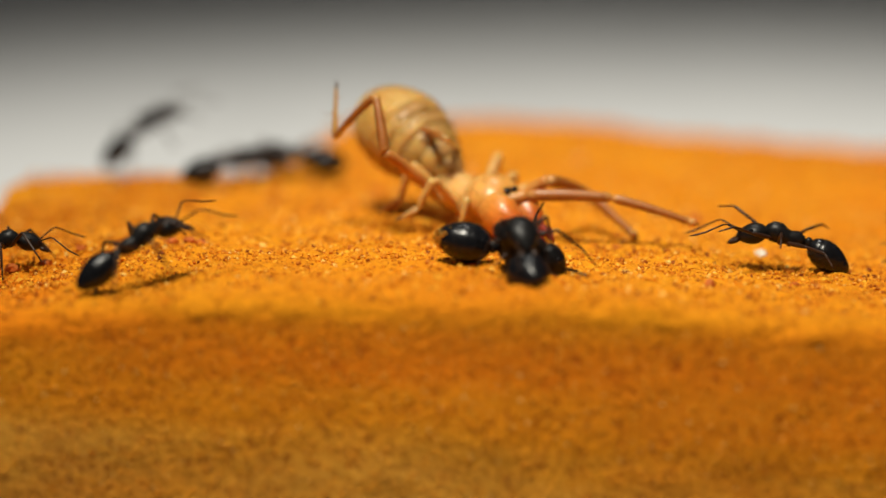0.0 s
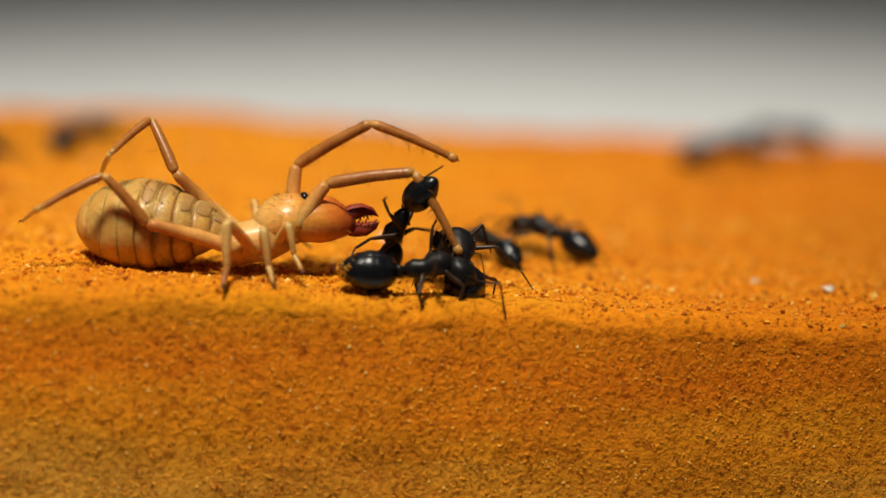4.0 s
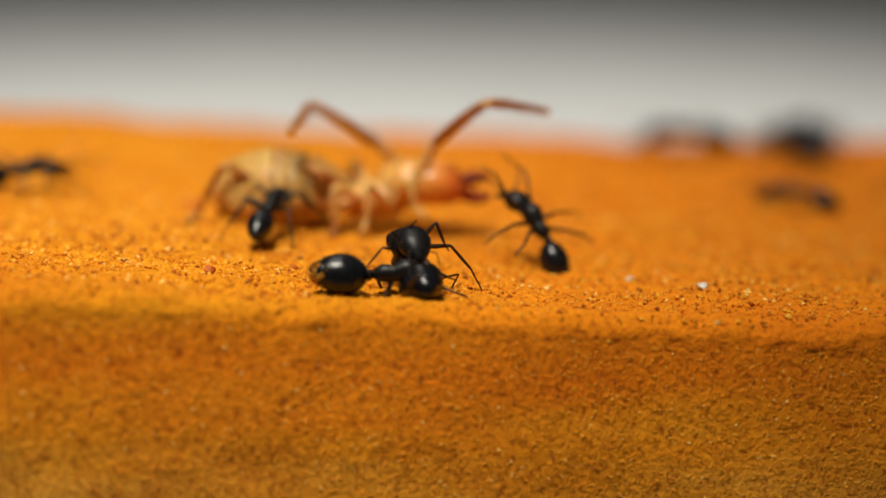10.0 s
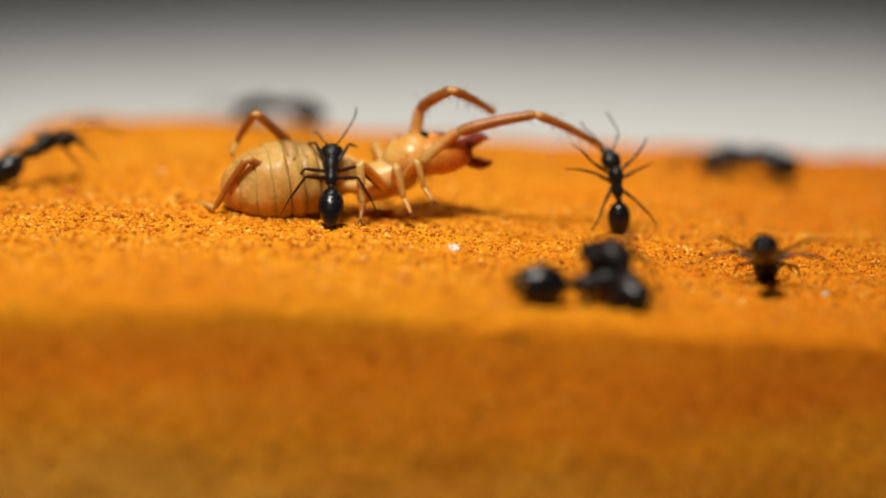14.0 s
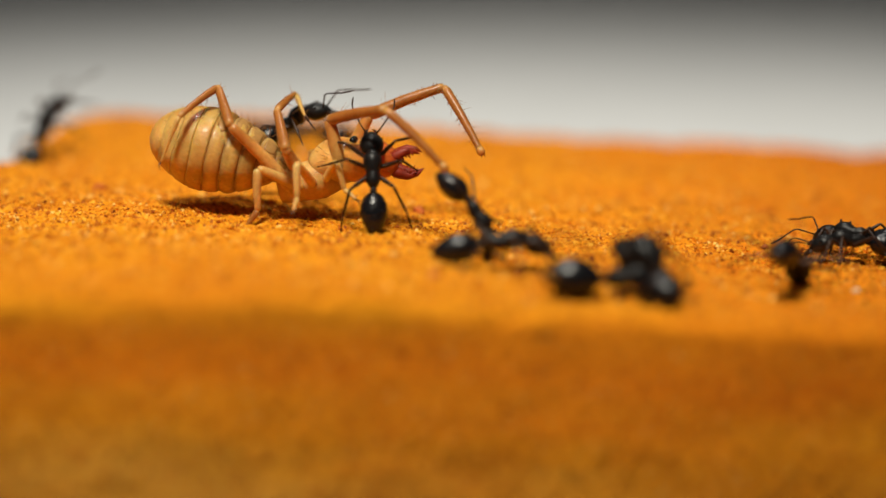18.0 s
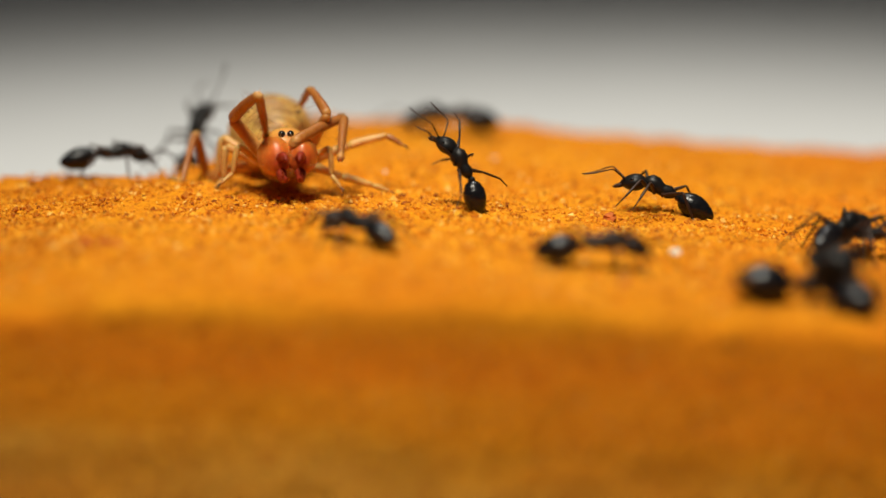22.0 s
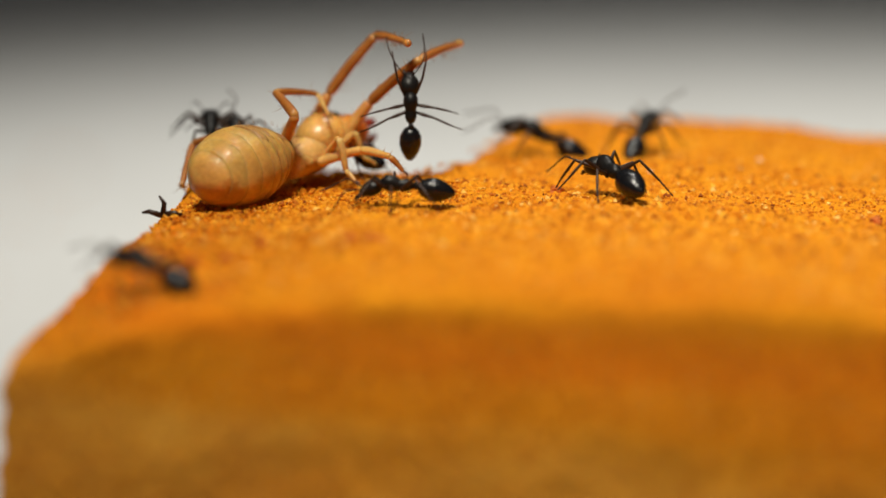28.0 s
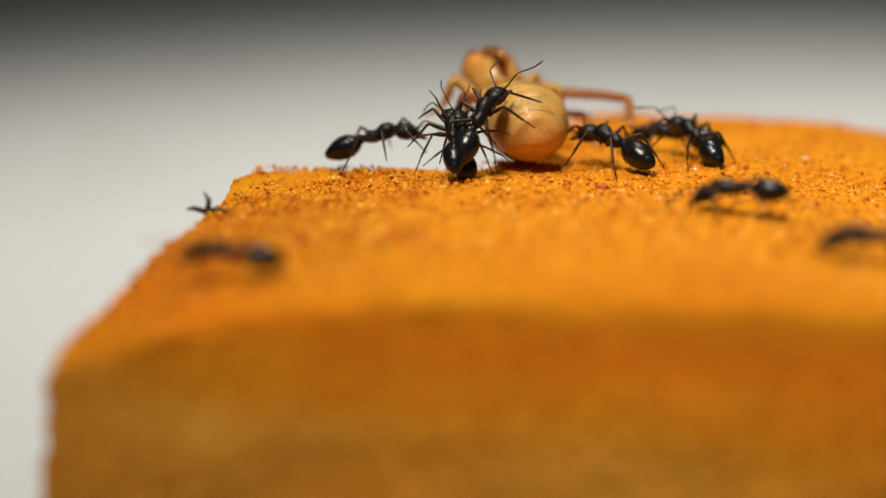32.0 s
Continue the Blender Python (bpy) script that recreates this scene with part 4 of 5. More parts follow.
    go(A1, 1.00, [
        (0.00, pose(-0.0527, 0.2920, 0.0008, 0, -8, 0)),
        (0.50, pose(-0.0381, 0.3168, 0.0024, 0, -10, 20)),
        (0.75, pose(-0.0401, 0.3156, 0.0024, 0, -10, 60)),
        (1.00, pose(-0.0420, 0.3148, 0.0024, 0, -10, 100)),
        (1.50, pose(-0.0436, 0.3012, 0.0016, 0, 0, 160)),
        (3.00, pose(-0.0446, 0.3124, 0.0016, 0, 0, 100)),
        (18.00, pose(-0.0450, 0.3144, 0.0017, 0, 0, 60)),
        (19.00, pose(-0.0434, 0.3268, 0.0018, 0, 0, 40)),
        (20.00, pose(-0.0439, 0.3340, 0.0061, 0, -10, 20)),
        (21.00, pose(-0.0393, 0.3316, 0.0019, 0, 0, 20)),
        (22.00, pose(-0.0396, 0.3330, 0.0020, 0, 0, 20)),
        (22.50, pose(-0.0347, 0.3175, 0.0045, 0, -30, 60)),
        (23.00, pose(-0.0316, 0.3170, 0.0051, 0, -42, 100)),
        (24.00, pose(-0.0361, 0.3240, 0.0051, 0, -50, 138)),
        (25.00, pose(-0.0365, 0.3265, 0.0067, 0, -52, 140)),
        (27.50, pose(-0.0514, 0.3340, 0.0026, 0, -40, 100)),
        (28.00, pose(-0.0567, 0.3305, 0.0045, 0, -20, 100)),
        (29.00, pose(-0.0568, 0.3195, 0.0034, 0, -20, 60)),
        (29.50, pose(-0.0571, 0.3335, 0.0031, 0, -15, 105)),
        (30.00, pose(-0.0550, 0.3340, 0.0052, 0, -10, 150)),
        (31.00, pose(-0.0474, 0.3340, 0.0055, 0, -10, 140)),
        (32.00, pose(-0.0363, 0.3265, 0.0049, 0, -30, 100))])
    go(A3, 1.15, [
        (0.00, pose(0.0168, 0.2956, 0.0012, 0, -12, 180)),
        (0.50, pose(0.0155, 0.2928, 0.0026, 0, -30, 170)),
        (1.00, pose(0.0323, 0.3010, 0.0015, 0, -25, 175)),
        (1.50, pose(0.0256, 0.3064, -0.0001, 0, -5, 182)),
        (2.00, pose(0.0124, 0.2810, 0.0048, 0, 25, 182)),
        (2.50, pose(0.0181, 0.2860, 0.0033, 0, 72, 180)),
        (3.00, pose(0.0178, 0.2820, 0.0041, 0, 75, 178)),
        (3.50, pose(0.0175, 0.2825, 0.0023, 0, 70, 150)),
        (5.50, pose(0.0078, 0.2865, 0.0058, 0, 40, 120)),
        (5.75, pose(0.0091, 0.2865, 0.0045, 0, -5, 90)),
        (6.00, pose(0.0107, 0.2885, 0.0037, 0, -26, 70)),
        (6.50, pose(0.0102, 0.2865, -0.0001, 0, -10, 20)),
        (7.00, pose(0.0110, 0.2865, -0.0004, 0, 0, 5)),
        (7.50, pose(0.0113, 0.2863, 0.0001, 0, 0, 5)),
        (8.00, pose(0.0211, 0.2860, 0.0014, 0, -30, 20)),
        (8.25, pose(0.0255, 0.2903, 0.0007, 0, -25, 55)),
        (8.50, pose(0.0292, 0.2872, 0.0015, 0, -20, 90)),
        (8.75, pose(0.0336, 0.2916, 0.0009, 0, -20, 128)),
        (9.00, pose(0.0382, 0.2960, 0.0004, 0, -20, 165)),
        (9.50, pose(0.0377, 0.2932, 0.0018, 0, -40, 140)),
        (10.00, pose(0.0399, 0.2970, 0.0004, 0, -42, 130)),
        (10.50, pose(0.0414, 0.2990, -0.0015, 0, -10, 95)),
        (11.00, pose(0.0395, 0.2940, -0.0008, 0, 30, 92)),
        (12.00, pose(0.0422, 0.2932, -0.0009, 0, 32, 84)),
        (14.00, pose(0.0427, 0.2936, -0.0009, 0, 32, 80)),
        (17.00, pose(0.0421, 0.2912, -0.0010, 0, 30, 70)),
        (32.00, pose(0.0428, 0.3004, -0.0010, 0, 30, 70))])
    go(R1, 0.95, [
        (0.00, pose(0.0333, 0.3016, -0.0009, 0, 0, 180)),
        (0.50, pose(0.0302, 0.2992, -0.0007, 0, 0, 175)),
        (1.00, pose(0.0285, 0.2996, -0.0012, 60, 20, 190)),
        (1.50, pose(0.0282, 0.2976, -0.0001, 0, 10, 190)),
        (2.00, pose(0.0170, 0.2807, 0.0004, 0, 0, 185)),
        (2.50, pose(0.0208, 0.2807, 0.0001, 0, 0, 180)),
        (3.00, pose(0.0185, 0.2807, 0.0010, 0, 20, 180)),
        (3.50, pose(0.0201, 0.2844, 0.0002, 0, 0, 150)),
        (4.50, pose(0.0285, 0.3084, -0.0004, 0, 0, 105)),
        (5.50, pose(0.0384, 0.3364, -0.0011, 0, 0, 60)),
        (6.00, pose(0.0429, 0.3388, -0.0014, 0, 0, 10)),
        (7.00, pose(0.0491, 0.3308, -0.0019, 0, 0, 0)),
        (8.00, pose(0.0627, 0.3276, -0.0025, 0, 0, 0)),
        (9.00, pose(0.0708, 0.3316, -0.0028, 0, 0, 60)),
        (9.50, pose(0.0702, 0.3284, -0.0028, 0, 0, 105)),
        (10.00, pose(0.0697, 0.3256, -0.0028, 0, 0, 150)),
        (11.00, pose(0.0530, 0.3248, -0.0021, 0, 0, 165)),
        (12.00, pose(0.0407, 0.3264, -0.0013, 0, 0, 165)),
        (13.00, pose(0.0334, 0.3140, -0.0006, 0, -5, 100)),
        (14.00, pose(0.0312, 0.3144, 0.0022, 0, -65, 110)),
        (14.50, pose(0.0280, 0.3124, 0.0016, 0, -40, 140)),
        (16.50, pose(0.0225, 0.3024, -0.0001, 0, 0, 175)),
        (17.00, pose(0.0160, 0.3144, 0.0024, 0, -40, 150)),
        (17.25, pose(0.0157, 0.3108, 0.0010, 0, -10, 115)),
        (17.50, pose(0.0151, 0.2992, 0.0012, 0, 20, 80)),
        (17.75, pose(0.0146, 0.2976, 0.0017, 0, 40, 30)),
        (18.00, pose(0.0143, 0.2964, 0.0020, 0, 60, -20)),
        (18.25, pose(0.0128, 0.2988, 0.0016, 0, 30, 30)),
        (18.50, pose(0.0115, 0.3028, 0.0008, 0, 0, 80)),
        (18.75, pose(0.0102, 0.3012, 0.0015, 0, -12, 118)),
        (19.00, pose(0.0091, 0.3000, 0.0022, 0, -25, 155)),
        (20.00, pose(0.0001, 0.3170, 0.0054, 0, -36, 155)),
        (21.00, pose(-0.0048, 0.3188, 0.0023, 0, -10, 100)),
        (22.00, pose(-0.0047, 0.3150, 0.0043, 0, -52, 152)),
        (23.00, pose(-0.0095, 0.3265, 0.0055, 0, -42, 150)),
        (24.00, pose(-0.0218, 0.3300, 0.0091, 0, -22, 152)),
        (24.50, pose(-0.0186, 0.3225, 0.0050, 0, -20, 165)),
        (25.00, pose(-0.0206, 0.3265, 0.0063, 0, -72, 108)),
        (28.00, pose(-0.0358, 0.3245, 0.0078, 0, -80, 105)),
        (29.00, pose(-0.0379, 0.3195, 0.0076, 0, -75, 95)),
        (30.00, pose(-0.0389, 0.3320, 0.0032, 0, -30, 110)),
        (31.00, pose(-0.0353, 0.3320, 0.0029, 0, -40, 100)),
        (32.00, pose(-0.0353, 0.3265, 0.0043, 0, -50, 110))])
    go(D1, 1.30, [
        (0.00, pose(-0.0062, 0.2868, 0.0016, 0, 5, 0)),
        (1.00, pose(0.0031, 0.2880, 0.0007, 0, 5, 0)),
        (2.00, pose(0.0133, 0.2810, -0.0002, 0, 0, 0)),
        (2.50, pose(0.0110, 0.2860, -0.0013, 0, 0, 0)),
        (3.00, pose(0.0139, 0.2820, -0.0003, 0, -5, 0)),
        (3.50, pose(0.0158, 0.2776, 0.0007, 0, -5, 0)),
        (5.00, pose(0.0228, 0.2804, -0.0004, 25, 0, 0)),
        (6.00, pose(0.0249, 0.2804, -0.0006, 30, 0, 2)),
        (8.00, pose(0.0252, 0.2808, -0.0006, 30, 0, 4)),
        (9.00, pose(0.0259, 0.2804, -0.0006, 30, 0, 4)),
        (32.00, pose(0.0271, 0.2896, -0.0008, 30, 0, 4))])
    go(D2, 1.16, [
        (0.00, pose(-0.0067, 0.2845, 0.0026, 0, 0, -70)),
        (1.00, pose(0.0053, 0.2855, 0.0009, 0, 10, -60)),
        (2.00, pose(0.0154, 0.2845, -0.0004, 0, 0, -70)),
        (2.50, pose(0.0133, 0.2845, 0.0002, 0, 0, -50)),
        (3.00, pose(0.0205, 0.2825, 0.0013, 0, -10, -60)),
        (3.50, pose(0.0190, 0.2830, 0.0007, 0, 0, -75)),
        (5.00, pose(0.0257, 0.2830, 0.0006, 0, 0, -80)),
        (6.00, pose(0.0277, 0.2830, 0.0005, 0, 0, -70)),
        (7.00, pose(0.0282, 0.2830, 0.0005, 0, 0, -62)),
        (7.50, pose(0.0277, 0.2830, 0.0005, 0, 0, -35)),
        (8.00, pose(0.0270, 0.2830, 0.0005, 0, 0, -8)),
        (8.40, pose(0.0261, 0.2830, 0.0005, 0, 0, -40)),
        (9.00, pose(0.0273, 0.2830, 0.0006, 0, 0, -78)),
        (10.00, pose(0.0272, 0.2830, 0.0006, 0, 0, -78)),
        (10.60, pose(0.0272, 0.2830, 0.0006, 0, 0, -58)),
        (32.00, pose(0.0282, 0.2845, 0.0004, 0, 0, -52))])
    go(EE, 1.05, [
        (0.00, pose(-0.0452, 0.3340, 0.0045, 0, -30, 30)),
        (1.00, pose(-0.0413, 0.3340, 0.0044, 0, -10, 20)),
        (2.00, pose(-0.0363, 0.3330, 0.0028, 0, 0, 0)),
        (3.00, pose(-0.0283, 0.3320, 0.0020, 0, 0, -20)),
        (5.50, pose(-0.0190, 0.2940, 0.0103, 0, 0, -30)),
        (6.00, pose(-0.0162, 0.2940, 0.0098, 0, 0, -30)),
        (6.50, pose(-0.0180, 0.2900, 0.0060, 0, 0, 0)),
        (7.00, pose(-0.0181, 0.2824, 0.0021, 0, 0, 20)),
        (7.50, pose(-0.0136, 0.2817, 0.0035, 0, -20, 40)),
        (8.00, pose(-0.0042, 0.2840, 0.0043, 0, -55, 105)),
        (8.25, pose(-0.0022, 0.2848, 0.0049, 0, -35, 125)),
        (8.50, pose(0.0009, 0.2890, 0.0043, 0, -10, 165)),
        (8.75, pose(0.0055, 0.2910, 0.0034, 0, -36, 128)),
        (9.00, pose(0.0102, 0.2960, 0.0022, 0, -62, 90)),
        (9.50, pose(0.0147, 0.3050, 0.0049, 0, -55, 80)),
        (10.00, pose(0.0164, 0.3016, 0.0016, 0, -12, 70)),
        (10.50, pose(0.0047, 0.3172, 0.0034, 0, -30, 95)),
        (10.75, pose(0.0079, 0.3048, 0.0062, 0, -39, 60)),
        (11.00, pose(0.0113, 0.3040, 0.0069, 0, -48, 25)),
        (11.50, pose(0.0133, 0.3105, 0.0012, 0, -55, 70)),
        (12.00, pose(0.0037, 0.3130, 0.0029, 0, -58, 100)),
        (13.00, pose(0.0030, 0.3075, 0.0040, 0, -50, 92)),
        (14.00, pose(0.0041, 0.3115, 0.0040, 0, -40, 88)),
        (14.50, pose(0.0017, 0.3098, 0.0041, 0, -55, 90)),
        (15.50, pose(-0.0004, 0.3199, 0.0037, 0, -32, 55)),
        (16.50, pose(-0.0026, 0.3185, 0.0054, 0, -10, 20)),
        (16.75, pose(-0.0038, 0.3165, 0.0095, 0, -1, -30)),
        (17.00, pose(-0.0049, 0.3145, 0.0135, 0, 8, -80)),
        (18.00, pose(-0.0022, 0.3170, 0.0075, 0, -30, -20)),
        (18.50, pose(-0.0052, 0.3110, 0.0062, 0, -12, 20)),
        (19.00, pose(-0.0166, 0.3200, 0.0056, 0, 5, 60)),
        (19.50, pose(-0.0236, 0.3220, 0.0036, 0, -20, 60)),
        (20.00, pose(-0.0201, 0.3230, 0.0048, 0, -65, 100)),
        (21.00, pose(-0.0136, 0.3215, 0.0035, 0, -56, 55)),
        (21.50, pose(-0.0125, 0.3060, 0.0020, 0, 0, 110)),
        (22.00, pose(-0.0142, 0.2972, 0.0021, 0, -2, 132)),
        (23.00, pose(-0.0108, 0.2928, 0.0025, 0, -16, 164)),
        (24.00, pose(-0.0255, 0.2908, 0.0023, 0, -4, 155)),
        (25.00, pose(-0.0479, 0.2856, 0.0010, 0, 5, 160)),
        (25.25, pose(-0.0450, 0.2888, 0.0013, 0, 2, 125)),
        (25.50, pose(-0.0420, 0.2924, 0.0017, 0, 0, 90)),
        (28.00, pose(-0.0548, 0.2840, 0.0001, 0, -12, 150)),
        (28.50, pose(-0.0558, 0.2880, 0.0009, 0, -10, 105)),
        (29.00, pose(-0.0562, 0.2880, 0.0019, 0, -35, 60)),
        (30.00, pose(-0.0573, 0.2988, 0.0007, 0, -30, 20)),
        (31.00, pose(-0.0509, 0.3112, 0.0034, 0, -35, 35)),
        (32.00, pose(-0.0442, 0.3330, 0.0031, 0, -14, 5))])
    go(F2, 1.10, [
        (0.00, pose(0.0431, 0.2988, -0.0013, 0, 0, 180)),
        (1.50, pose(0.0432, 0.2956, -0.0012, 0, 0, 180)),
        (2.00, pose(0.0377, 0.2928, -0.0004, 0, 0, 130)),
        (2.50, pose(0.0311, 0.2816, 0.0003, 0, -25, 176)),
        (3.00, pose(0.0244, 0.2816, 0.0007, 0, -14, 174)),
        (3.50, pose(0.0239, 0.2888, 0.0005, 0, -10, 160)),
        (4.50, pose(0.0415, 0.3060, -0.0008, 0, -5, 110)),
        (5.50, pose(0.0612, 0.3248, -0.0021, 0, 0, 60)),
        (6.00, pose(0.0618, 0.3248, -0.0021, 0, 0, 0)),
        (7.00, pose(0.0604, 0.3220, -0.0021, 0, 0, 0)),
        (8.00, pose(0.0496, 0.3144, -0.0015, 0, 0, 60)),
        (9.00, pose(0.0570, 0.3504, -0.0020, 0, 0, 90)),
        (10.00, pose(0.0760, 0.3556, -0.0027, 0, 0, 120)),
        (11.00, pose(0.0804, 0.3568, -0.0028, 0, 0, 60)),
        (12.00, pose(0.0765, 0.3540, -0.0027, 0, 0, 20)),
        (12.50, pose(0.0702, 0.3536, -0.0025, 0, 0, 60)),
        (13.00, pose(0.0639, 0.3524, -0.0023, 0, 0, 100)),
        (13.50, pose(0.0557, 0.3496, -0.0019, 0, 0, 135)),
        (14.00, pose(0.0475, 0.3464, -0.0015, 0, 0, 170)),
        (16.50, pose(0.0136, 0.3125, 0.0026, 0, -15, 172)),
        (17.00, pose(0.0133, 0.3030, 0.0034, 0, 20, 130)),
        (17.50, pose(0.0092, 0.3043, 0.0042, 0, -19, 111)),
        (18.00, pose(0.0050, 0.3055, 0.0049, 0, -58, 92)),
        (19.00, pose(0.0057, 0.3090, 0.0023, 0, -18, 150)),
        (20.00, pose(0.0035, 0.3180, 0.0013, 0, -42, 150)),
        (20.25, pose(0.0023, 0.3277, -0.0017, 0, -21, 110)),
        (20.50, pose(0.0010, 0.3180, 0.0045, 0, -50, 100)),
        (21.00, pose(0.0003, 0.2996, 0.0018, 0, 0, 35)),
        (22.00, pose(0.0085, 0.2916, 0.0013, 0, 0, 2)),
        (23.00, pose(0.0271, 0.3024, -0.0004, 0, 0, 10)),
        (24.00, pose(0.0229, 0.2996, 0.0004, 0, 0, 20)),
        (25.00, pose(0.0209, 0.2844, 0.0006, 0, 0, 20)),
        (28.00, pose(0.0310, 0.3032, -0.0002, 0, 0, 60)),
        (29.00, pose(0.0310, 0.3032, -0.0003, 0, 0, 105)),
        (30.00, pose(0.0310, 0.3032, -0.0003, 0, 0, 150)),
        (32.00, pose(0.0040, 0.2936, 0.0015, 0, 0, 170))])
    go(W1, 1.10, [
        (0.00, pose(-0.0347, 0.3260, 0.0024, 0, -5, 20)),
        (1.00, pose(-0.0321, 0.3330, 0.0028, 0, 0, 15)),
        (2.00, pose(-0.0296, 0.3330, 0.0031, 0, 0, 10)),
        (3.00, pose(-0.0268, 0.3344, 0.0022, 0, 0, 20)),
        (7.00, pose(-0.0172, 0.3340, 0.0022, 0, 0, 10)),
        (8.00, pose(-0.0112, 0.3352, 0.0021, 0, 0, 10)),
        (9.00, pose(-0.0107, 0.3312, 0.0021, 0, 0, 60)),
        (10.00, pose(-0.0058, 0.3196, 0.0020, 0, 0, 30)),
        (11.00, pose(0.0017, 0.3208, 0.0017, 0, 0, 8)),
        (12.00, pose(-0.0121, 0.3236, 0.0021, 0, 0, 18)),
        (13.00, pose(-0.0228, 0.3344, 0.0021, 0, 0, 30)),
        (14.00, pose(-0.0241, 0.3276, 0.0037, 0, -20, 30)),
        (16.50, pose(-0.0280, 0.3415, 0.0031, 0, -50, 50)),
        (17.00, pose(-0.0287, 0.3415, 0.0030, 0, -55, 60)),
        (18.00, pose(-0.0279, 0.3415, 0.0031, 0, -50, 50)),
        (19.00, pose(-0.0307, 0.3415, 0.0020, 0, -50, 60)),
        (20.00, pose(-0.0319, 0.3415, 0.0017, 0, -55, 60)),
        (21.00, pose(-0.0321, 0.3415, 0.0025, 0, -50, 60)),
        (22.00, pose(-0.0323, 0.3415, 0.0027, 0, -50, 70)),
        (23.00, pose(-0.0220, 0.3265, 0.0028, 0, 0, 20)),
        (23.50, pose(-0.0175, 0.3195, 0.0023, 0, 30, -10)),
        (24.00, pose(-0.0195, 0.3240, 0.0024, 0, -35, 30)),
        (25.00, pose(-0.0315, 0.3430, 0.0007, 0, -10, 90)),
        (28.00, pose(-0.0540, 0.3305, 0.0039, 0, -20, 120)),
        (29.00, pose(-0.0574, 0.3195, 0.0048, 0, -10, 100)),
        (30.00, pose(-0.0519, 0.3340, 0.0119, 0, -30, 60)),
        (31.00, pose(-0.0415, 0.3460, 0.0124, 0, -30, 30)),
        (32.00, pose(-0.0332, 0.3265, 0.0066, 0, -40, 60))])
    go(B1, 1.15, [
        (0.00, pose(-0.0312, 0.3300, 0.0023, 0, 0, 170)),
        (1.00, pose(-0.0299, 0.3330, 0.0030, 0, 0, 175)),
        (2.00, pose(-0.0281, 0.3360, 0.0023, 0, 0, 178)),
        (3.00, pose(-0.0220, 0.3352, 0.0023, 0, 0, 178)),
        (3.25, pose(-0.0211, 0.3364, 0.0022, 0, 0, 134)),
        (3.50, pose(-0.0202, 0.3372, 0.0023, 0, 0, 90)),
        (4.50, pose(-0.0034, 0.3480, 0.0021, 0, 0, 48)),
        (5.50, pose(0.0147, 0.3648, 0.0010, 0, 0, 5)),
        (6.00, pose(0.0309, 0.3668, 0.0000, 0, 0, 2)),
        (6.50, pose(0.0420, 0.3668, -0.0008, 0, 0, 0)),
        (7.00, pose(0.0607, 0.3668, -0.0016, 0, 0, 0)),
        (8.00, pose(0.0680, 0.3560, -0.0023, 0, 0, 10)),
        (9.00, pose(0.0741, 0.3564, -0.0025, 0, 0, 20)),
        (9.50, pose(0.0766, 0.3588, -0.0026, 0, 0, 60)),
        (10.00, pose(0.0791, 0.3616, -0.0027, 0, 0, 100)),
        (11.00, pose(0.0814, 0.3668, -0.0026, 0, 0, 90)),
        (12.50, pose(0.0809, 0.3640, -0.0027, 0, 0, 55)),
        (14.00, pose(0.0798, 0.3584, -0.0027, 0, 0, 20)),
        (32.00, pose(0.0904, 0.3668, -0.0022, 0, 0, 60))])
    go(B2, 1.00, [
        (0.00, pose(0.0621, 0.3668, -0.0021, 0, 0, 180)),
        (3.00, pose(0.0611, 0.3596, -0.0024, 0, 0, 175)),
        (7.00, pose(0.0618, 0.3660, -0.0024, 0, 0, 180)),
        (8.00, pose(0.0678, 0.3544, -0.0026, 0, 0, 120)),
        (10.00, pose(0.0756, 0.3568, -0.0029, 0, 0, 100)),
        (13.00, pose(0.0647, 0.3572, -0.0025, 0, 0, 100)),
        (13.50, pose(0.0561, 0.3540, -0.0021, 0, 0, 135)),
        (14.00, pose(0.0478, 0.3508, -0.0017, 0, 0, 170)),
        (16.50, pose(0.0019, 0.3452, 0.0014, 0, 0, 180)),
        (17.00, pose(-0.0056, 0.3400, 0.0017, 0, 0, 178)),
        (19.00, pose(-0.0103, 0.3508, 0.0019, 0, 0, 178)),
        (20.00, pose(-0.0146, 0.3468, 0.0019, 0, 0, 150)),
        (21.00, pose(-0.0193, 0.3460, 0.0019, 0, 0, 105)),
        (22.00, pose(-0.0241, 0.3480, 0.0020, 0, 0, 60)),
        (23.00, pose(-0.0212, 0.3492, 0.0020, 0, 0, 40)),
        (24.00, pose(-0.0108, 0.3372, 0.0036, 0, -25, 80)),
        (25.00, pose(-0.0108, 0.3412, 0.0036, 0, -25, 80)),
        (28.00, pose(-0.0136, 0.3440, 0.0029, 0, -22, 75)),
        (29.00, pose(-0.0133, 0.3440, 0.0026, 0, -22, 75)),
        (30.00, pose(-0.0137, 0.3440, 0.0026, 0, -22, 72)),
        (31.00, pose(-0.0133, 0.3440, 0.0019, 0, -15, 80)),
        (32.00, pose(-0.0132, 0.3372, 0.0033, 0, -20, 130))])
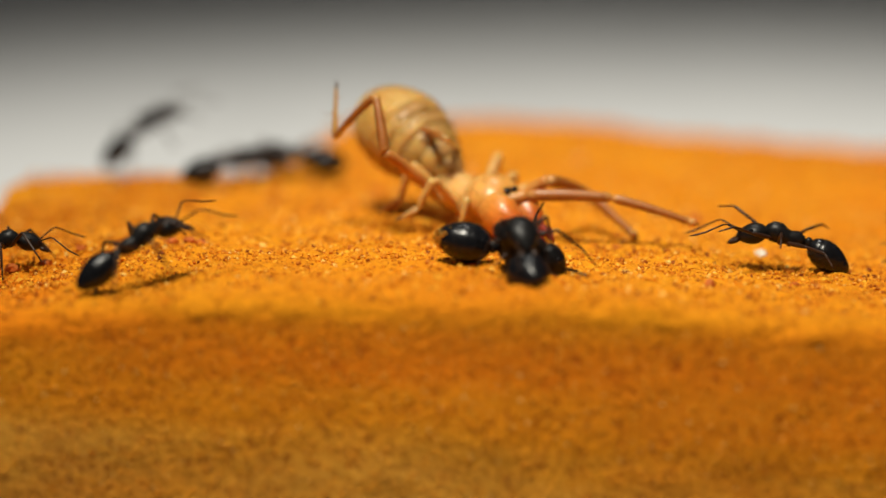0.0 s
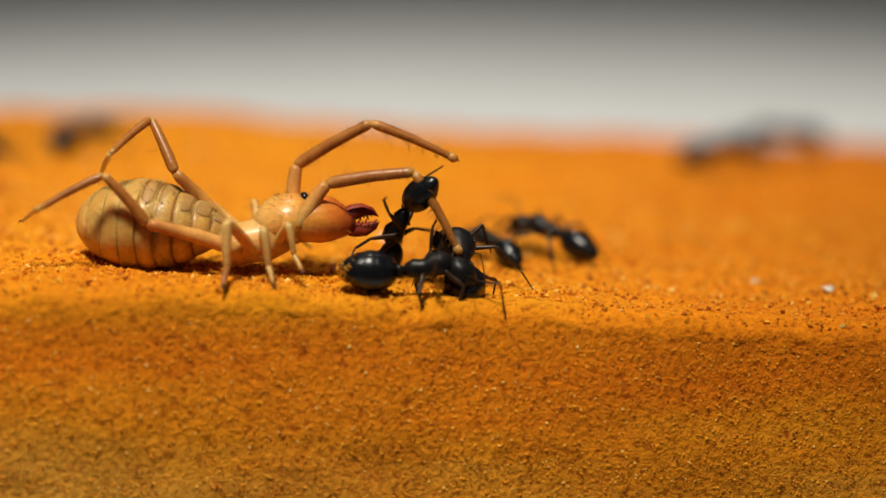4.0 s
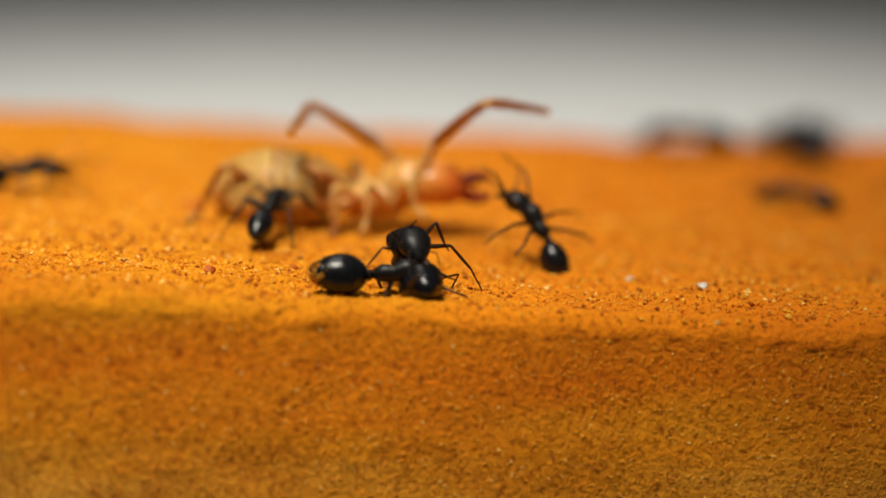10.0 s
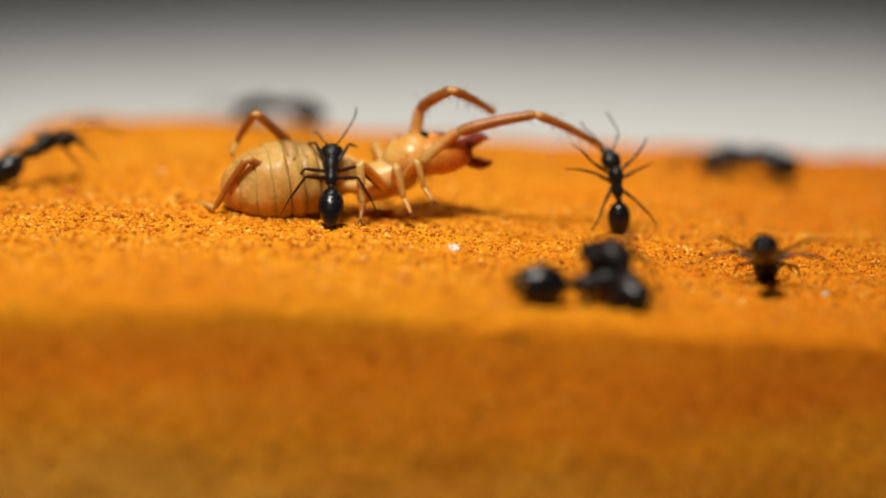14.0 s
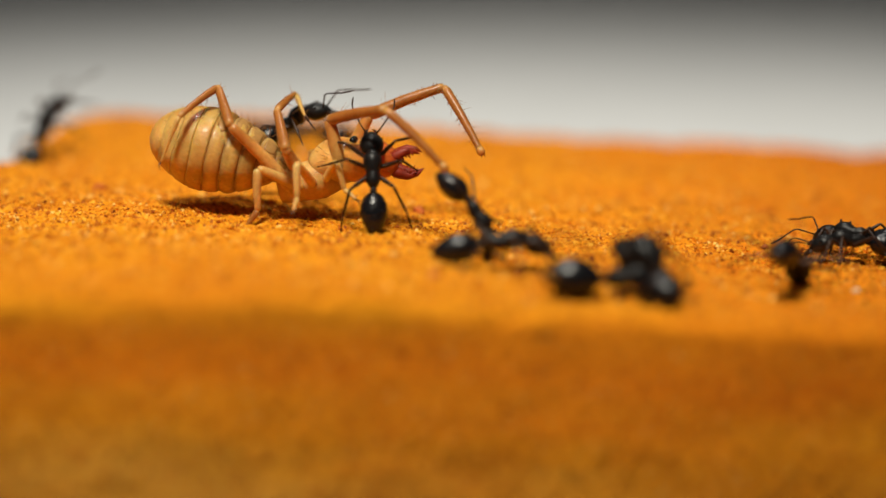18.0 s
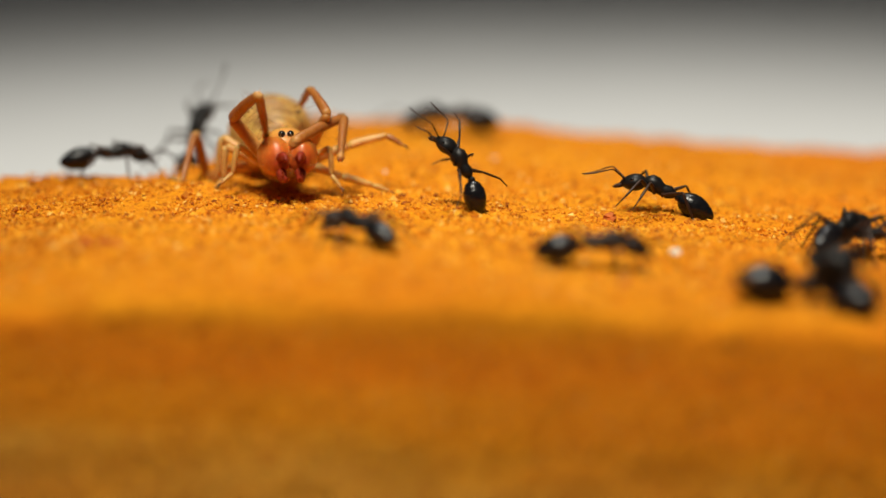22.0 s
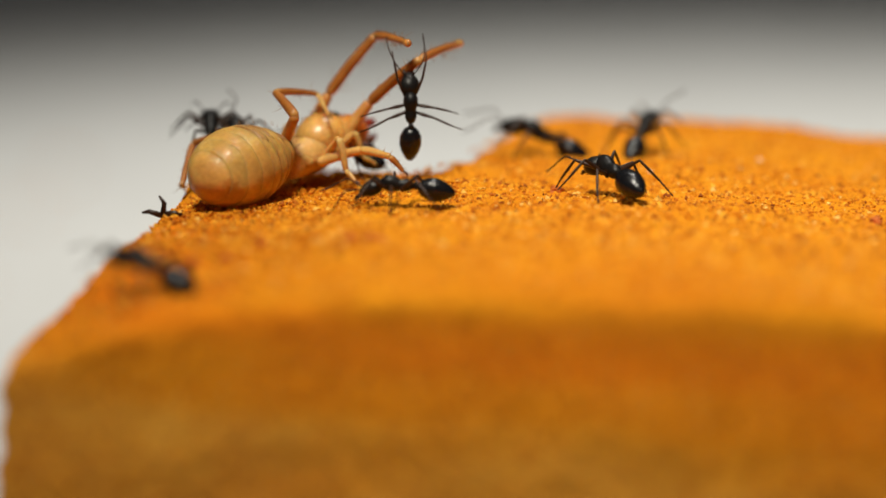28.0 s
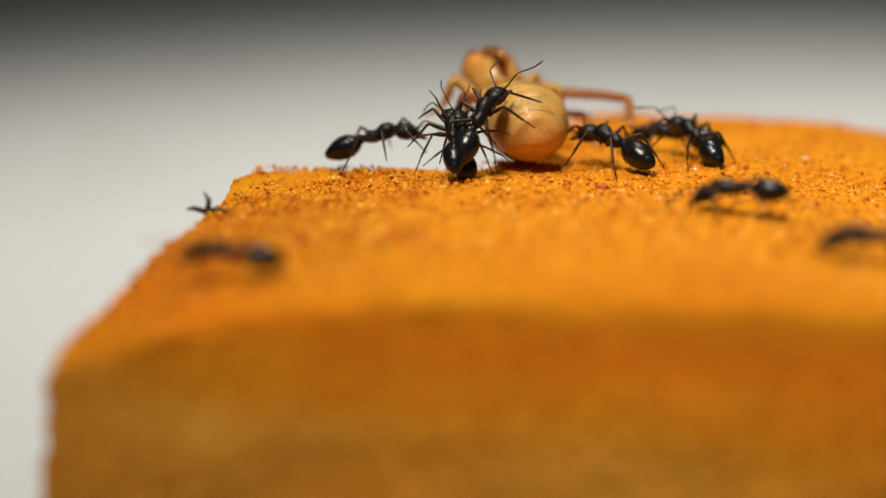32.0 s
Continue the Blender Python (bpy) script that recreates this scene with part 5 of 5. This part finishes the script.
    go(R4, 1.02, [
        (0.00, pose(0.0880, 0.3476, -0.0031, 0, 0, 180)),
        (12.00, pose(0.0859, 0.3320, -0.0031, 0, 0, 180)),
        (14.00, pose(0.0739, 0.3312, -0.0029, 0, 0, 180)),
        (16.00, pose(0.0593, 0.3204, -0.0023, 0, 0, 180)),
        (17.00, pose(0.0534, 0.3180, -0.0020, 0, 0, 180)),
        (18.00, pose(0.0495, 0.3060, -0.0017, 0, 0, 150)),
        (18.50, pose(0.0429, 0.3336, -0.0014, 0, 0, 170)),
        (19.00, pose(0.0406, 0.3360, -0.0012, 0, 0, 178)),
        (20.00, pose(0.0295, 0.3188, -0.0004, 0, 0, 152)),
        (21.00, pose(0.0327, 0.3104, -0.0007, 0, 0, 178)),
        (22.00, pose(0.0143, 0.3192, 0.0011, 0, -20, 172)),
        (23.00, pose(-0.0036, 0.3205, 0.0027, 0, -4, 176)),
        (24.00, pose(-0.0035, 0.3228, 0.0020, 0, -8, 172)),
        (24.50, pose(-0.0126, 0.3222, 0.0033, 0, -15, 170)),
        (25.00, pose(-0.0127, 0.3216, 0.0042, 0, -38, 150)),
        (25.50, pose(-0.0175, 0.3256, 0.0034, 0, -20, 150)),
        (28.00, pose(-0.0437, 0.3305, 0.0030, 0, -10, 150)),
        (29.00, pose(-0.0412, 0.3255, 0.0032, 0, -10, 160)),
        (30.00, pose(-0.0386, 0.3320, 0.0029, 0, 0, 150)),
        (31.00, pose(-0.0350, 0.3320, 0.0026, 0, 0, 140)),
        (31.30, pose(-0.0219, 0.3320, 0.0016, 0, 0, 100)),
        (31.60, pose(-0.0087, 0.3244, 0.0019, 0, 0, 60)),
        (31.80, pose(-0.0086, 0.3176, 0.0021, 0, 4, 112)),
        (32.00, pose(-0.0085, 0.3116, 0.0022, 0, 8, 165))])
    go(K, 0.98, [
        (0.00, pose(0.0854, 0.3152, -0.0031, 0, 0, 180)),
        (12.00, pose(0.0840, 0.3032, -0.0031, 0, 0, 180)),
        (14.00, pose(0.0677, 0.3024, -0.0027, 0, 0, 180)),
        (17.00, pose(0.0502, 0.2968, -0.0019, 0, 0, 178)),
        (18.00, pose(0.0488, 0.3032, -0.0018, 0, 0, 178)),
        (19.00, pose(0.0414, 0.2968, -0.0009, 0, 10, 150)),
        (20.00, pose(0.0368, 0.2992, -0.0010, 0, 0, 160)),
        (21.00, pose(0.0318, 0.3092, -0.0008, 0, -5, 178)),
        (22.00, pose(0.0332, 0.3068, -0.0008, 0, 0, 170)),
        (23.00, pose(0.0295, 0.3084, -0.0005, 0, 0, 165)),
        (24.00, pose(0.0262, 0.2928, -0.0003, 0, 0, 178)),
        (25.00, pose(0.0108, 0.2836, 0.0008, 0, 0, 178)),
        (25.50, pose(0.0045, 0.2924, 0.0012, 0, 0, 178)),
        (27.00, pose(-0.0195, 0.3004, 0.0019, 0, 0, 180)),
        (28.00, pose(-0.0360, 0.3136, 0.0019, 0, 0, 182)),
        (28.50, pose(-0.0334, 0.3060, 0.0019, 0, 0, 138)),
        (29.00, pose(-0.0309, 0.2988, 0.0019, 0, 0, 95)),
        (29.50, pose(-0.0372, 0.2876, 0.0016, 0, 1, 132)),
        (30.00, pose(-0.0434, 0.2807, 0.0011, 0, 2, 170)),
        (31.00, pose(-0.0414, 0.2819, 0.0014, 0, 0, 140)),
        (32.00, pose(-0.0521, 0.2852, 0.0006, 0, 0, 178))])
    go(FR, 1.10, [
        (0.00, pose(0.0581, 0.3608, -0.0019, 0, 0, 20)),
        (3.00, pose(0.0504, 0.3448, -0.0016, 0, 0, 20)),
        (6.00, pose(0.0649, 0.3584, -0.0022, 0, 0, 60)),
        (9.00, pose(0.0660, 0.3580, -0.0024, 0, 0, 120)),
        (10.00, pose(0.0640, 0.3584, -0.0023, 0, 0, 170)),
        (10.50, pose(0.0496, 0.3480, -0.0016, 0, 0, 172)),
        (11.00, pose(0.0308, 0.3250, 0.0024, 0, -45, 130)),
        (12.00, pose(0.0117, 0.3300, 0.0061, 0, -10, 100)),
        (12.50, pose(0.0151, 0.3612, 0.0020, 0, -20, 150)),
        (13.00, pose(0.0115, 0.3596, 0.0014, 0, -10, 170)),
        (14.00, pose(-0.0020, 0.3636, 0.0018, 0, 0, 170)),
        (17.00, pose(-0.0079, 0.3416, 0.0020, 0, 0, 178)),
        (19.00, pose(0.0034, 0.3520, 0.0016, 0, 0, 170)),
        (20.00, pose(-0.0005, 0.3592, 0.0017, 0, 0, 178)),
        (22.00, pose(-0.0075, 0.3576, 0.0020, 0, 0, 178)),
        (23.00, pose(-0.0233, 0.3452, 0.0022, 0, 0, 175)),
        (23.50, pose(-0.0270, 0.3444, 0.0022, 0, 0, 132)),
        (24.00, pose(-0.0297, 0.3330, 0.0040, 0, 0, 90)),
        (25.00, pose(-0.0284, 0.3430, 0.0036, 0, 0, 60)),
        (26.50, pose(-0.0279, 0.3404, 0.0030, 0, -11, 120)),
        (28.00, pose(-0.0246, 0.3425, 0.0023, 0, -22, 180)),
        (29.00, pose(-0.0274, 0.3425, 0.0020, 0, -22, 180)),
        (30.00, pose(-0.0292, 0.3425, 0.0017, 0, -20, 180)),
        (31.00, pose(-0.0265, 0.3425, 0.0016, 0, 0, 180)),
        (32.00, pose(-0.0159, 0.3436, 0.0021, 0, 0, 160))])
    rows = [
        (0, 53, 28, 44, 12, 36, -2),
        (0.5, -65, 64, 33, 54, 11, 36),
        (1, 32, 53, 20, 26, 3, -31),
        (1.5, 24, 49, -103, 87, -34, 31),
        (2, 25, 61, 16, 50, 9, 32),
        (2.5, 8, 44, -2, 11, -8, -13),
        (3, 5, 35, -4, 5, -12, -25),
        (3.5, 6, 42, -13, 0, -35, -64),
        (6, 71, 80, -16, 11, 11, -58),
        (7, 108, 79, -37, 19, -11, -19),
        (8, -145, 55, 37, 2, -29, 4),
        (8.5, 172, 53, -61, 14, -50, -22),
        (9, 28, 61, -34, 38, 61, -25)]
    rows += [
        (9.5, 146, 74, -45, 22, -39, -7),
        (10, 20, 60, -36, 31, 44, -16),
        (11, 25, 68, 7, 36, 0, 6),
        (11.5, -86, 72, -10, 44, -2, 15),
        (12, 10, 54, -9, 9, -12, -27),
        (13, 4, 43, -9, 3, -17, -33),
        (14, -4, 27, -10, 1, 19, -35),
        (14.5, 46, 77, -4, 25, -7, 17),
        (17, -75, 67, -15, 12, 19, -33),
        (18, 129, 82, -33, 9, -15, -49),
        (18.5, 41, 65, -66, 54, -44, -16),
        (19, -131, 54, -52, 32, -36, -2),
        (20, -129, 46, -128, 49, -19, -30)]
    rows += [
        (21, 36, 62, -7, -9, 67, -70),
        (22, -102, 53, 16, 22, 170, -37),
        (23, -114, 38, -12, 21, 150, -29),
        (24, 52, 59, 49, 56, 1, 23),
        (24.5, 39, 58, -20, 18, 21, -11),
        (25, 167, 66, -37, 36, 45, -6),
        (28, -35, 51, -78, 40, 7, -1),
        (29, -60, 49, -136, 41, -13, -6),
        (30, -12, 27, 160, 38, 49, -34),
        (31, -58, -48, -149, 22, 20, -65),
        (32, -112, -12, -103, -4, 168, 0)]
    bend(SETS['palp_near'], rows)
    rows = [
        (0, 14, 52, 101, -24, -7, -5),
        (0.5, -170, 37, -83, 58, -13, 28),
        (1, 177, 55, -54, 31, 62, -35),
        (2, 50, 75, 21, 57, -19, 30),
        (2.5, 16, 59, 0, 20, -26, -14),
        (3, 27, 68, -21, 24, -35, -27),
        (3.5, 34, 72, -14, 23, -12, -28),
        (6, 101, 80, -17, 24, 0, -29),
        (7, 17, 66, -2, 26, -11, -18),
        (8, 76, 79, 8, 34, 0, 7),
        (8.5, 18, 50, -35, 11, -8, -43),
        (9, -71, 48, 71, 4, -57, -3),
        (10, 175, 48, 180, 32, -101, -9)]
    rows += [
        (11, 171, 52, -97, 37, 78, -14),
        (11.5, -60, 21, -46, 6, -88, -5),
        (12, 6, 45, -34, 17, -12, -28),
        (13, -1, 26, -7, 6, 12, -24),
        (14, 17, 66, -71, 18, 51, -28),
        (14.5, 168, 30, 137, 75, -101, 20),
        (17, -77, 67, -32, 9, 54, -25),
        (18, 21, 56, 11, 14, -49, -51),
        (19, -130, 53, 8, 38, 146, -61),
        (20, -3, 61, 63, 32, 37, -22),
        (21, 70, 82, 24, 12, 18, -27),
        (22, -24, 22, 131, 14, -12, -27),
        (23, -65, 34, 108, 16, -38, -38)]
    rows += [
        (24, -141, 46, -62, 64, 107, -14),
        (24.5, -95, 17, -56, 55, -39, 2),
        (25, -70, 73, 57, 1, -62, 9),
        (28, -28, 60, -44, 49, -117, 3),
        (29, -57, 54, 167, 70, 53, -26),
        (30, 14, -19, 178, 49, 24, -27),
        (31, -21, -7, -148, 43, 15, -33),
        (32, -30, 18, 180, 20, -23, -39)]
    bend(SETS['palp_far'], rows)
    rows = [
        (0, -105, 33, 166, 41, -144, -62, 161, 64),
        (1, -165, 12, -179, 51, -113, -55, 72, -49),
        (2, -178, 24, 173, 52, -152, -54, 39, 68),
        (3, 176, 23, 166, 55, -175, -14, 110, -18),
        (6, -154, 18, 166, 50, -174, -32, 116, -21),
        (7, -170, -7, 175, 22, 120, -28, -114, 0),
        (8, -143, -7, 120, 3, -78, -33, 104, -5),
        (9, -129, 9, 125, 14, 113, -55, -91, 4),
        (10, -176, 10, -163, 37, 159, -56, -94, 7),
        (11, -125, 27, 151, 16, 152, -46, 109, -12),
        (12, -164, 38, 158, 45, 133, -22, -145, -29),
        (13, 173, 20, 171, 29, -150, -18, 105, -9),
        (14, 171, 14, -143, 43, 156, -44, 103, 2)]
    rows += [
        (17, 173, 39, 173, 43, -166, -35, -160, -58),
        (18, -160, 57, 108, 37, -121, -15, -162, -59),
        (19, -177, -17, -92, 3, 171, 77, 79, 40),
        (20, -70, 31, 166, 15, -146, -46, 177, 81),
        (21, -155, 18, -160, 49, -147, -35, 65, 81),
        (22, -148, -11, -27, 60, -28, -51, -169, -2),
        (23, -88, 26, -9, 36, 43, 1, -18, -67),
        (24, -165, 2, -95, 28, -175, -45, 66, 74),
        (24.5, -69, 43, -117, 24, -111, -36, -86, 33),
        (25, -174, 18, -156, 70, -163, -33, 31, 68),
        (28, 126, 25, 87, -13, -153, -30, 40, -19),
        (29, -146, 34, -73, 17, 177, -74, 14, -27),
        (30, -157, 43, -51, -28, -76, -78, -2, 52)]
    rows += [
        (31, -145, 39, -15, -19, -168, -51, -30, -51),
        (32, -31, -23, -135, 9, -180, -29, 147, 14)]
    bend(SETS['hind_leg_near'], rows)
    rows = [
        (0, -161, -9, -20, 70, -21, 18, 113, -32),
        (1, -89, 33, 136, 47, 91, -47, 95, -32),
        (3, -151, 56, 102, 34, -118, -6, 98, -22),
        (6, 170, 38, -112, 44, 106, -23, -98, -2),
        (7, -138, 33, 123, 25, 107, -31, -97, 3),
        (8, 118, -4, -89, 53, -66, 26, 83, -12),
        (9, -138, 27, 121, 1, -90, -7, 107, -19),
        (10, -121, 26, 117, 3, 109, -30, -88, 4),
        (12, -127, 37, 91, 29, 177, 15, -174, -29),
        (13, -152, 47, 106, 28, -127, -14, 94, -23),
        (14, 166, 36, -135, 47, 113, -31, -101, 2),
        (17, -108, 34, 101, 22, 115, 40, -95, -47),
        (18, -85, 32, 103, 36, 82, 6, -72, -23)]
    rows += [
        (19, 15, 5, 13, 39, 51, -13, -16, 0),
        (20, -10, -5, -13, 1, 0, -21, -21, 4),
        (21, 141, 12, -171, 70, -61, -24, -62, -8),
        (22, 17, 40, -168, 22, -174, -24, -10, -2),
        (24, -42, 33, 132, 18, 99, -9, -41, -13),
        (24.5, -73, 38, -114, 37, -119, 42, -56, 0),
        (25, 133, 28, -75, 34, -104, 39, 102, -1),
        (28, -121, 45, 61, 16, -5, -14, -126, -18),
        (29, 38, 11, 60, 72, -140, -19, -158, 0),
        (30, 54, -29, 118, -13, 176, 26, 20, -26),
        (31, 41, -21, 164, 31, -170, -3, 34, -51),
        (32, 171, 29, 18, -14, 15, -73, -17, -46)]
    bend(SETS['hind_leg_far'], rows)
    arch([(0, 4, 0), (1, 4, 0), (2, 2, 0), (2.5, 6, -10), (3, 15, -16), (3.5, 11, -18), (6, 4, -18), (7, 4, -16), (8, 4, -4), (10, 2, 0), (12, 6, 0), (14, 6, 0), (16.5, 6, 0), (17, 11, 0), (18, 23, 0),
          (19, 6, 8), (20, 4, 0), (22, 5, 0), (25, 6, 0), (28, 0, 0), (29, 2, 0), (30, 14, 0), (31, 18, 0), (32, 6, 0)])
    gape([(0, 8), (2, 12), (3, 4), (6, 9), (8, 12), (9, 8), (10, 14), (11, 24), (11.6, 14), (12.2, 24), (13, 16), (14, 26), (15, 14), (17, 10), (18, 18), (19, 24), (19.5, 15), (20, 26), (20.5, 18), (21, 34), (21.6, 16), (22.5, 20), (24, 14), (25, 12), (28, 10), (30, 22), (32, 12)])
    held = {
        'front_leg_near': [(3, -7, -19, -136, -43, -104, -51)],
        'middle_leg_far': [(19, 61, -18, 59, -20, 58, -24), (22, 81, -18, 80, -16, 79, -24)],
        'middle_leg_near': [(3, -111, 26, -100, -77, -73, -30)],
        'rear_leg_far': [(22, 85, 23, 84, 14, 60, -31), (23, 61, 26, 13, 28, 61, -2)],
        'rear_leg_near': [(3, 172, 36, -176, -15, -162, -52), (23, -86, 5, -114, 40, -116, -47), (28, -67, 19, -96, -1, -68, -49)]}
    for side, s in (("far", 1), ("near", -1)):
        stepping(SETS["front_leg_" + side], 58, s, 0.4 + s, held=held.get("front_leg_" + side, ()))
        stepping(SETS["middle_leg_" + side], 100, s, 2.0 + s, held=held.get("middle_leg_" + side, ()))
        stepping(SETS["rear_leg_" + side], 138, s, 3.6 + s, held=held.get("rear_leg_" + side, ()))


motions()
